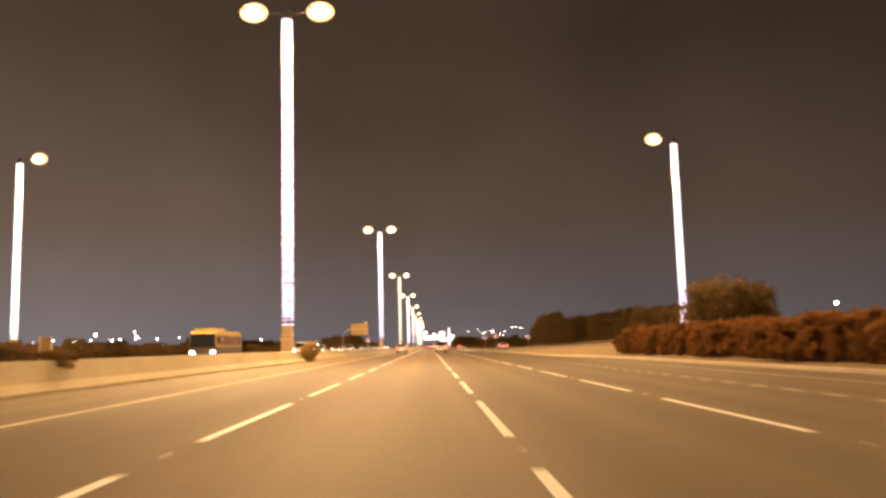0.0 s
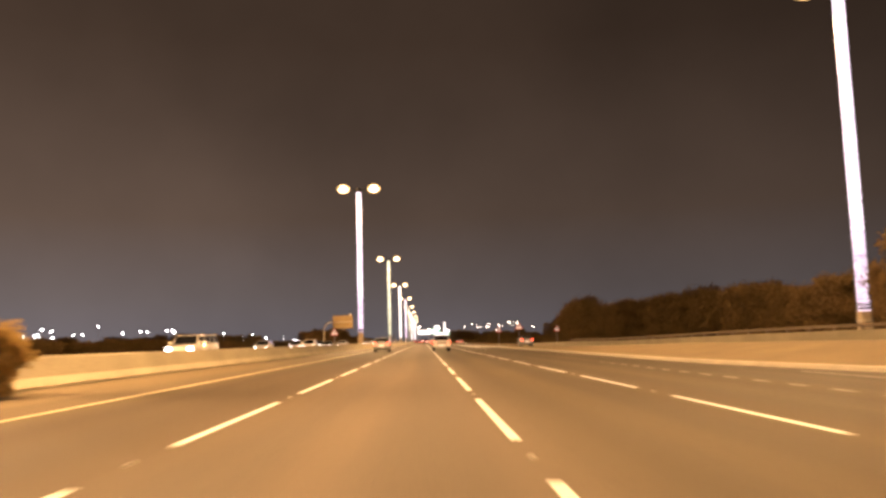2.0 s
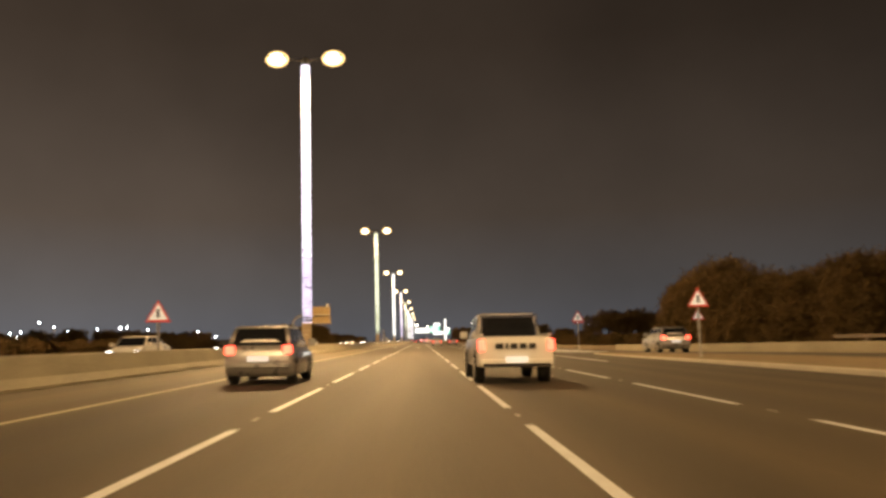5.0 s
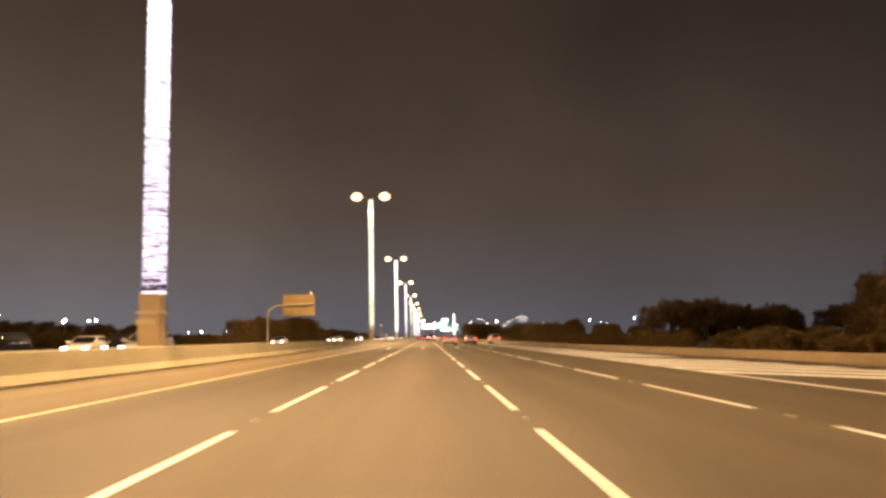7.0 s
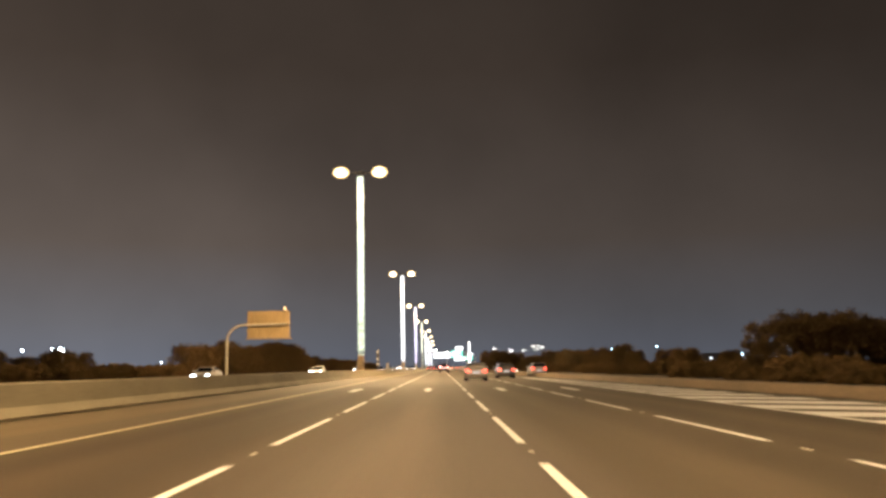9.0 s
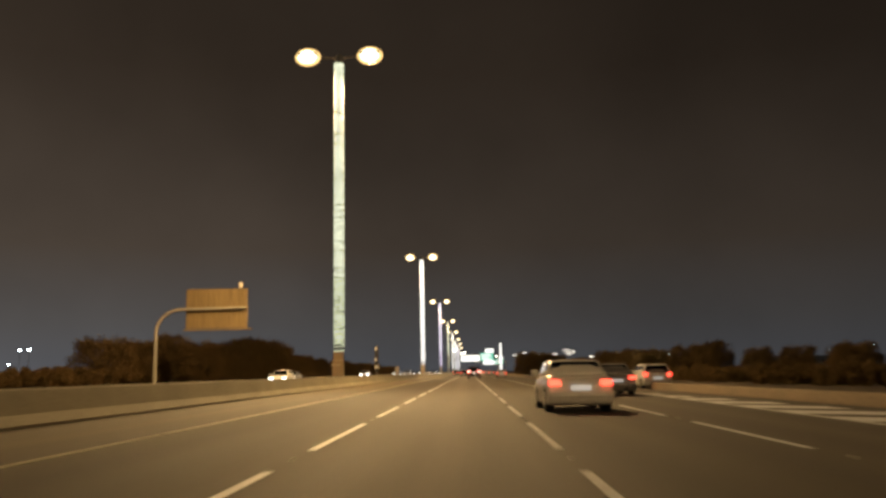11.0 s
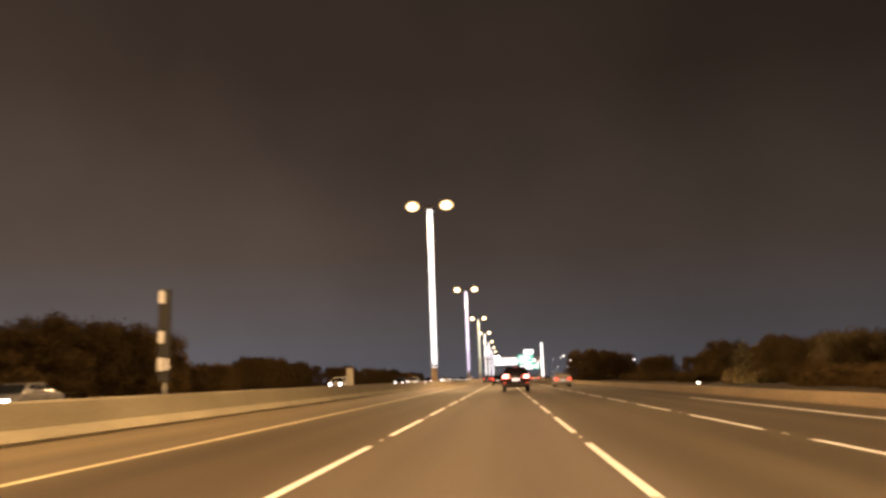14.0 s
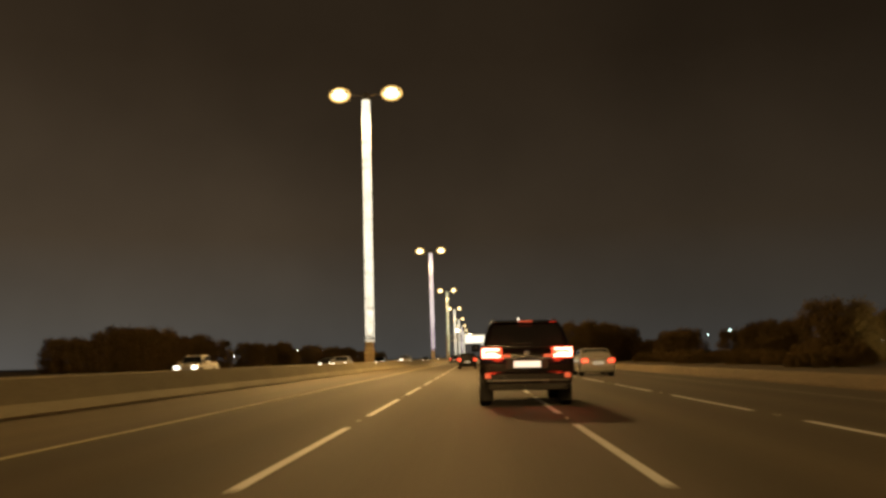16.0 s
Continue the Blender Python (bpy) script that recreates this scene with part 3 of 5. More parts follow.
LABELS = {"v": "tall lamp post glowing violet-white through cut fretwork", "g": "tall lamp post glowing greenish white through cut fretwork",
          "w": "tall lamp post glowing warm white through cut fretwork"}
LOWS = {"v": M_GLOW_V_LOW, "g": M_GLOW_G_LOW}
GLOWS = {"v": M_GLOW_V, "g": M_GLOW_G, "w": M_GLOW_W}
for k, tone in enumerate("vvvgwvgwwvw"):
    lamp_post(POLE_X, POLE_Y0 + (k - 1) * POLE_STEP - (0.7 if k == 3 else 0.0), GLOWS[tone], (-1, 1), LABELS[tone], LOWS.get(tone))
lamp_post(34.3, 106.6, M_GLOW_V, (-1,), "single-armed lamp post glowing violet-white behind the hedge", M_GLOW_V_LOW)
# post out of view, added to carry the extra right-hand lamp
lamp_post(36.0, 20.1, M_GLOW_V, (-1,), "unseen single-armed lamp post added beside the slip road", M_GLOW_V_LOW)
lamp_post(-56.7, 114.8, M_GLOW_W, (1,), "single-armed lamp post glowing white beyond the oncoming lanes")


# ---------------------------------------------------------------- trees, hedge, shrubs
def leaf_cloud(seed, clumps, leaves, leaf, shape):
    """Many small leaf blades gathered in clumps; shape(r) gives a clump's centre and radius."""
    r = random.Random(seed)
    verts, faces = [], []
    for _ in range(clumps):
        (cx, cy, cz), rad = shape(r)
        for _ in range(leaves):
            d = Vector((r.gauss(0, 1), r.gauss(0, 1), r.gauss(0, 0.8)))
            d = d.normalized() * rad * (0.30 + 0.72 * r.random())
            c = Vector((cx, cy, cz)) + d
            if c.z < 0.05:
                c.z = 0.05 + r.random() * 0.3
            u = Vector((r.gauss(0, 1), r.gauss(0, 1), r.gauss(0, 1))).normalized()
            w = u.cross(Vector((r.gauss(0, 1), r.gauss(0, 1), r.gauss(0, 1)))).normalized()
            s = leaf * r.uniform(0.6, 1.3)
            i = len(verts)
            verts += [c - u * s, c - w * s * 0.45, c + u * s, c + w * s * 0.45]
            faces.append((i, i + 1, i + 2, i + 3))
    me = bpy.data.meshes.new("crown")
    me.from_pydata([tuple(v) for v in verts], [], faces)
    return me


def tree_kind(seed, height, spread, clear=0.0, label="broad dark tree with dusty green leaves beside the road"):
    """A tree; clear is the share of its height that is bare below an umbrella crown."""
    r = random.Random(seed)
    t = thing("tree", pose(0, 0, -0.06), label, "tree", "roadside trees")
    bm = bmesh.new()
    base = height * (0.3 + clear * 0.4)
    add_tube(bm, (0, 0, 0), (0.1, 0.05, base), height * 0.035, height * 0.024, 8)
    for i in range(6):
        a = i * 1.05 + r.uniform(-0.3, 0.3)
        tip = Vector((math.cos(a) * spread * 0.5, math.sin(a) * spread * 0.5, height * r.uniform(0.55, 0.85)))
        add_tube(bm, (0.1, 0.05, base * r.uniform(0.8, 1)), tip, height * 0.016, height * 0.004, 6)
    part("trunk", bm, M_BARK, t)

    def shape(q):
        a, u = q.uniform(0, 6.283), q.random() ** 0.5
        z = q.uniform(0.04 + clear, 0.88)
        if clear:
            return (math.cos(a) * u * spread, math.sin(a) * u * spread, (z - 0.22 * (u - 0.3)) * height), height * q.uniform(0.07, 0.13)
        girth = math.sin(min(1, (z + 0.30)) * math.pi * 0.80) ** 0.6
        return (math.cos(a) * u * spread * girth, math.sin(a) * u * spread * girth, z * height), height * q.uniform(0.09, 0.17)
    me = leaf_cloud(seed, 170, 115, 0.17, shape)
    me.materials.append(M_LEAF)
    c = new("crown", me)
    c.parent = t
    return t


def shrub_kind(seed, sx, sy, h, mat, label, name="shrub", group="", vase=0.0):
    t = thing(name, pose(0, 0, 0), label, "shrub", group)

    def shape(q):
        a, u = q.uniform(0, 6.283), q.random() ** 0.5
        z = q.uniform(0.08, 0.86)
        g = math.sqrt(max(0.1, 1 - (z - 0.35) ** 2 * 1.6)) * (1 - vase * (1 - min(1.0, z / 0.62)))
        return (math.cos(a) * u * sx * g, math.sin(a) * u * sy * g, z * h * (0.92 + 0.1 * math.sin(a * 2 + seed))), h * q.uniform(0.10, 0.2 if h < 2 else 0.17)
    me = leaf_cloud(seed, 230 if h > 2 else 70, 120, 0.06 if h < 2 else 0.115, shape)
    me.materials.append(mat)
    c = new("foliage", me)
    c.parent = t
    r = random.Random(seed)
    for i in range(3):
        a = i * 2.1 + r.uniform(-0.4, 0.4)
        bm = bmesh.new()
        add_tube(bm, (math.cos(a) * sx * 0.12, math.sin(a) * sy * 0.12, -0.05), (math.cos(a) * sx * 0.6, math.sin(a) * sy * 0.6, h * 0.7), 0.035, 0.012, 5)
        part("stem", bm, M_BARK, t)
    return t


def planted(kind, x, y, turn, size, z=0.0, tall=1.0):
    c = copy_thing(kind, pose(x, y, z + lev(x), 0, 0, turn))
    c.scale = (size, size, size * tall)
    return c


tree_kinds = [tree_kind(11, 8.0, 4.6), tree_kind(12, 7.2, 5.0), tree_kind(13, 8.6, 4.2)]
for i, (kx, ky) in enumerate(((44, 118), (33, 186), (44, 150))):
    tree_kinds[i].matrix_world = pose(kx, ky, lev(kx) - 0.06, 0, 0, 40 * i)
rng = random.Random(21)
spots = [(37.6, 100, 1.16, 1.14), (42, 107, 1.12, 1), (49, 240, 1.05, 1.0), (55, 234, 1.0, 1.0), (52, 247, 0.95, 1.0), (-36.5, 491, 0.55, 1.0)]
for i in range(17):   # the tree line behind the slip road
    y = 112 + i * 5.2
    spots.append((46 - (y - 112) * 0.19 + rng.uniform(-2.5, 2.5), y, rng.uniform(0.82, 1.08), 1.0))
for i in range(14):   # younger trees filling its gaps
    y = 116 + i * 6.0
    spots.append((44.5 - (y - 112) * 0.19 + rng.uniform(-1, 1), y, rng.uniform(0.80, 0.96), 1.0))
for i in range(8):
    spots.append((31 + i * 5 + rng.uniform(-1, 1), 199 + rng.uniform(-4, 5) + i, rng.uniform(0.85, 1.05), 1.0))
umbrella = [tree_kind(14, 8.2, 5.4, 0.38, "flat-crowned acacia on a bare trunk past the junction"), tree_kind(15, 7.6, 5.0, 0.36, "flat-crowned acacia on a bare trunk past the junction")]
umbrella[0].matrix_world, umbrella[1].matrix_world = pose(44.5, 304, lev(44.5) - 0.06), pose(49, 300, lev(49) - 0.06, 0, 0, 70)
for i in range(5):    # the clump of acacias past the junction
    planted(umbrella[i % 2], 52 + i * 4.6 + rng.uniform(-1, 1), 301 + rng.uniform(-6, 8), rng.uniform(0, 360), rng.uniform(0.86, 1.04) - 0.03 * i, -0.06)
for i in range(9):
    spots.append((62 + rng.uniform(-4, 4) + i * 3, 250 - i * 3 + rng.uniform(-4, 4), rng.uniform(0.8, 1.1), 1.0))
for i in range(36):   # low trees along the right-hand side further on
    y = 318 + i * 8
    spots.append((34 + rng.uniform(-3, 8), y, rng.uniform(0.42, 0.58) + (0.24 if 365 < y < 500 else 0.0), 0.95))
for i in range(5):
    spots.append((20 + i * 2.6 + rng.uniform(-1.0, 1.0), 505 + i * 5, rng.uniform(0.85, 1.0), 1.0))
for i in range(11):   # two clumps beyond the oncoming carriageway
    y = 338 + i * 5.2
    spots.append((-41.0 + (y - 338) * 0.14 + rng.uniform(-1.5, 1.5), y, rng.uniform(0.70, 0.80) + 0.0016 * (y - 338), 1.0))
for i in range(4):
    spots.append((-35 + i * 0.8 + rng.uniform(-0.6, 0.6), 398 + i * 4, rng.uniform(0.40, 0.52), 1.0))
for i in range(10):
    spots.append((-51.2 + i * 1.12 + rng.uniform(-0.6, 0.6), 460 + i * 3.0 + rng.uniform(-2, 2), 0.56 + 0.22 * math.sin(math.pi * (i + 0.7) / 10.4) + rng.uniform(-0.03, 0.03), 1.0))
for i in range(46):
    y = 120 + i * 4.9
    spots.append((-62 + rng.uniform(-5, 5), y, rng.uniform(0.36, 0.46) + (0.14 if y > 255 else 0.0), 0.95))
for i in range(16):
    spots.append((-44 + rng.uniform(-4, 3), 520 + i * 16, rng.uniform(0.5, 0.7), 1.0))
for i in range(15):   # scrub below the acacias
    spots.append((42.5 + i * 2.4 + rng.uniform(-0.8, 0.8), 313 + rng.uniform(-3, 3), rng.uniform(0.30, 0.36), 0.95))
for x, y, size, tall in spots:
    planted(rng.choice(tree_kinds), x, y, rng.uniform(0, 360), size, -0.06, tall)

hedge_label = "dense rust-red flowering shrub in the roadside hedge"
hedge = [shrub_kind(31, 1.9, 3.0, 2.05, M_LEAF_R, hedge_label, "hedge_shrub", "hedge behind the kerb"),
         shrub_kind(32, 2.0, 2.8, 2.01, M_LEAF_R, hedge_label, "hedge_shrub", "hedge behind the kerb")]
hedge[0].matrix_world, hedge[1].matrix_world = pose(20.6, 61.0, lev(20.6) + 0.5), pose(21.6, 54.5, lev(21.6) + 0.5)
for i in range(27):
    y = 63.5 - i * 2.75
    planted(hedge[i % 2], 17.5 + rng.uniform(-0.4, 0.4), y, rng.choice((0, 180)) + rng.uniform(-15, 15), rng.uniform(0.94, 1.08), 0.33)
    if i % 2:
        planted(hedge[(i + 1) % 2], 21.4 + rng.uniform(-0.8, 0.8), y, rng.uniform(0, 360), rng.uniform(0.78, 0.95), 0.5)
low_label = "low dark bush in the strip beyond the oncoming lanes"
low = shrub_kind(35, 3.4, 3.4, 2.1, M_LEAF, low_label, "bush", "bushes beyond the oncoming lanes")
low.matrix_world = pose(-41, -20, lev(-41) - 0.05)
for i in range(62):
    planted(low, -41 + rng.uniform(-3, 2), -14 + i * 5.6, rng.uniform(0, 360), rng.uniform(0.75, 1.05), -0.05)
for i in range(40):
    planted(low, 25 + rng.uniform(-2, 4), 205 + i * 7.0, rng.uniform(0, 360), rng.uniform(0.6, 0.95), -0.05)
b1 = shrub_kind(41, 0.80, 0.80, 1.66, M_LEAF_PALE, "vase-shaped wild shrub growing at the foot of the median barrier", vase=0.9)
b1.matrix_world = pose(-8.25, 63.0, lev(-8.25))


def spilling_shrub(x, y, z):
    """A wild plant rooted in the median whose top hangs over the barrier."""
    t = thing("shrub", pose(x, y, z), "wild shrub rooted in the median and spilling over the barrier", "shrub")

    def shape(q):
        f = q.random()
        return (0.42 + 0.78 * f + q.uniform(-0.12, 0.12), -0.25 + q.uniform(-0.65, 0.75) * (1.1 - 0.6 * f), 0.95 - 0.42 * f * f * q.uniform(0.4, 1.0) + q.uniform(-0.06, 0.14)), q.uniform(0.08, 0.16)
    me = leaf_cloud(42, 34, 90, 0.045, shape)
    me.materials.append(M_LEAF)
    new("foliage", me).parent = t
    for k in range(4):
        bm = bmesh.new()
        add_tube(bm, (0, 0.05 * k, -0.05), (0.5, -0.6 + 0.36 * k, 0.98), 0.024, 0.012, 5)
        part("stem", bm, M_BARK, t)


spilling_shrub(-10.25, 23.2, lev(-10.25) + 0.02)
board = thing("road_sign", pose(-30.7, 68.2, lev_on(-30.0) + 0.0), "small brown road sign seen from behind between two pale posts", "road sign")
for side in (-0.46, 0.46):
    part("post", tube((side, 0, -0.1), (side, 0, 2.62), 0.045, 0.045, sides=10), M_CAP, board, "pale steel post")
part("panel", boxed(-0.41, 0.41, -0.02, 0.02, 1.15, 2.5, bevel=0.008), M_BACK, board, "brown panel back")

# ---------------------------------------------------------------- signs and posts
sign = thing("overhead_sign", pose(-34.5, 337.5, lev(-34.5)), "large overhead road sign seen from behind on a curved steel post", "road sign")
post = bmesh.new()
add_tube(post, (0, 0, -0.1), (0, 0, 5.6), 0.22, 0.19, 14)
last = Vector((0, 0, 5.6))
for i in range(1, 9):
    a = math.pi / 2 * i / 8
    p = Vector((2.8 - 2.8 * math.cos(a), 0, 5.6 + 2.65 * math.sin(a)))
    add_tube(post, last, p, 0.19, 0.185, 14)
    last = p
add_tube(post, last, (10.1, 0, 8.3), 0.185, 0.16, 14)
part("post", post, M_CABINET, sign, "curved galvanised steel post")
for i in range(12):
    x = 3.25 + i * 0.585
    part("panel", boxed(x, x + 0.575, 0.30, 0.36, 6.1, 10.55, bevel=0.012), M_BACK, sign)
for i in range(6):
    x = 3.5 + i * 1.2
    part("rib", boxed(x, x + 0.07, 0.22, 0.30, 6.1, 10.5), M_BACK, sign)
part("tray", boxed(3.1, 10.7, -0.1, 0.9, 5.88, 6.02, bevel=0.02), M_BACK, sign, "narrow lamp tray below the sign")
part("beacon", boxed(9.25, 9.7, 0.1, 0.5, 10.55, 11.25, bevel=0.04), M_CAP, sign, "small pale box on top")


def warning_sign(x, y, z, size, label):
    s = thing("warning_sign", pose(x, y, lev(x)), label, "road sign", "triangular warning signs")
    part("post", tube((0, 0.06, -0.06), (0, 0.06, z + size * 0.3), 0.045, 0.045), M_STEEL, s)
    for nm, f, yy, m in (("border", 1.0, 0.0, M_SIGN_R_GLOW), ("face", 0.74, -0.012, M_SIGN_W_GLOW)):
        bm = bmesh.new()
        c = [(0.5, -0.36), (0, 0.52), (-0.5, -0.36)]
        front = [bm.verts.new((a * size * f, yy, z + b * size * f)) for a, b in c]
        back = [bm.verts.new((a * size * f, yy + 0.012, z + b * size * f)) for a, b in c]
        bm.faces.new(front)
        bm.faces.new(back[::-1])
        for i in range(3):
            bm.faces.new((front[i], back[i], back[(i + 1) % 3], front[(i + 1) % 3]))
        part(nm, bm, m, s)
    part("symbol", boxed(-0.06 * size, 0.06 * size, -0.022, -0.013, z - 0.18 * size, z + 0.16 * size), M_BAR, s)
    return s


warning_sign(-9.95, 145.4, 2.3, 1.0, "red-bordered triangular warning sign standing in the median")
warning_sign(22.2, 176, 2.75, 1.05, "red-bordered triangular warning sign beside the slip road")
warning_sign(12.95, 148.8, 2.75, 0.98, "red-bordered triangular warning sign on the verge before the junction")
ws = warning_sign(13.0, 177.3, 2.75, 0.98, "red-bordered triangular warning sign with a red plate on the verge nose")
part("plate", boxed(-0.42, 0.42, -0.012, 0.02, 2.26, 2.34), M_SIGN_R_GLOW, ws, "narrow red plate below the triangle")

marker = thing("hazard_marker", pose(-9.58, 337.0, lev(-9.58) + 0.02), "black and white banded hazard marker post on the median barrier", "marker post")
part("post", tube((0, 0.1, 0), (0, 0.1, 3.9), 0.05, 0.05), M_STEEL, marker)
part("board", boxed(-0.19, 0.19, -0.03, 0.04, 1.2, 3.92, bevel=0.008), M_BOARD, marker, "tall narrow black board")
for z0, z1 in ((3.52, 3.89), (2.32, 2.68), (1.50, 1.89)):
    part("reflector", boxed(-0.18, 0.01, -0.045, -0.031, z0, z1), M_SIGN_SHEET, marker, "white reflector patch")
part("reflector", boxed(0.06, 0.17, -0.045, -0.031, 1.52, 1.86), M_SIGN_SHEET, marker, "white reflector patch")
box_c = thing("roadside_cabinet", pose(-10.15, 369.9, lev(-10.15) + 0.02), "pale metal service cabinet standing in the median", "cabinet")
part("body", boxed(-0.24, 0.24, -0.2, 0.2, 0, 1.92, bevel=0.02), M_CABINET, box_c)
part("roof", boxed(-0.27, 0.27, -0.23, 0.23, 1.92, 1.99, bevel=0.02), M_CABINET, box_c)
for s in (-1, 1):
    part("door", boxed(min(0.01 * s, 0.22 * s), max(0.01 * s, 0.22 * s), -0.212, -0.20, 0.12, 1.84, bevel=0.005), M_CABINET, box_c)

# the lit gantry far ahead
gan = thing("gantry", pose(0, 660, 0), "lit motorway gantry with a green direction sign", "gantry")
for x in (-9.6, 15.6):
    part("leg", boxed(x - 0.3, x + 0.3, -0.3, 0.3, -0.3, 9.2, bevel=0.05), M_STEEL, gan)
for z in (7.2, 9.0):
    part("beam", boxed(-9.6, 15.6, -0.25, 0.25, z, z + 0.3, bevel=0.03), M_STEEL, gan)
for i in range(14):
    x = -9.4 + i * 1.8
    part("brace", tube((x, 0, 7.4), (x + 1.7, 0, 9.1), 0.06, 0.06, sides=6), M_STEEL, gan)
part("board", boxed(-3.0, 6.2, -0.5, -0.35, 6.3, 9.0, bevel=0.02), M_SIGN_L, gan, "brightly lit white message board")
green = part("board", boxed(6.6, 13.2, -0.5, -0.35, 6.2, 10.2, bevel=0.02), M_SIGN_G, gan, "lit green direction board")
for z, a, b in ((9.2, 7.2, 11.6), (8.4, 7.2, 12.2), (7.4, 7.2, 10.6), (6.8, 8.0, 12.4)):
    part("writing_bar", boxed(a, b, -0.52, -0.505, z, z + 0.35), M_SIGN_L, green)
part("board", boxed(9.2, 13.2, -0.5, -0.35, 10.4, 12.2, bevel=0.02), M_SIGN_L, gan, "brightly lit white panel above")

copy_thing(gan, pose(16, 930, 0.5, 0, 0, -3))
column = thing("lit_column", pose(16.9, 662, lev(16.9)), "tall lit column beside the gantry", "column")
part("base", boxed(-0.5, 0.5, -0.5, 0.5, -0.1, 1.2, bevel=0.05), M_PED, column)
part("lit_shaft", tube((0, 0, 1.2), (0, 0, 15.2), 0.42, 0.40, sides=16), M_GLOW_W, column)
part("cap", tube((0, 0, 15.2), (0, 0, 15.6), 0.46, 0.3, sides=16), M_STEEL, column)


# ---------------------------------------------------------------- vehicles
def wheel(parent, x, y, r, wdt):
    s = 1 if x > 0 else -1
    bm = bmesh.new()
    bmesh.ops.create_cone(bm, cap_ends=True, segments=24, radius1=r, radius2=r, depth=wdt, matrix=Matrix.Translation((x - s * wdt / 2, y, r)) @ Matrix.Rotation(radians(90), 4, "Y"))
    bmesh.ops.bevel(bm, geom=[e for e in bm.edges if e.calc_face_angle(0) > 1], offset=0.03, segments=2, affect="EDGES")
    wh = part("wheel", bm, M_RUBBER, parent)
    rim = bmesh.new()
    for i in range(5):
        t = Matrix.Translation((x, y, r)) @ Matrix.Rotation(i * 1.2566, 4, "X")
        add_box(rim, -0.008, 0.012, -0.04, 0.04, 0.03, r * 0.66, turn=t)
    bmesh.ops.create_cone(rim, cap_ends=True, segments=12, radius1=r * 0.2, radius2=r * 0.2, depth=0.03, matrix=Matrix.Translation((x, y, r)) @ Matrix.Rotation(radians(90), 4, "Y"))
    bmesh.ops.create_cone(rim, cap_ends=False, segments=24, radius1=r * 0.7, radius2=r * 0.7, depth=0.03, matrix=Matrix.Translation((x, y, r)) @ Matrix.Rotation(radians(90), 4, "Y"))
    part("rim", rim, M_RIM, wh)
    arch = bmesh.new()
    bmesh.ops.create_cone(arch, cap_ends=True, segments=24, radius1=r * 1.16, radius2=r * 1.16, depth=0.02, matrix=Matrix.Translation((x - s * 0.025, y, r * 1.02)) @ Matrix.Rotation(radians(90), 4, "Y"))
    part("wheel_arch", arch, M_PLASTIC, parent)


def quad(pts, depth):
    """A thin pane through four corners, thickened along its normal."""
    p = [Vector(q) for q in pts]
    nrm = (p[1] - p[0]).cross(p[2] - p[0]).normalized() * depth
    bm = bmesh.new()
    a = [bm.verts.new(q) for q in p]
    b = [bm.verts.new(q + nrm) for q in p]
    bm.faces.new(a)
    bm.faces.new(b[::-1])
    for i in range(4):
        bm.faces.new((a[i], b[i], b[(i + 1) % 4], a[(i + 1) % 4]))
    return bm


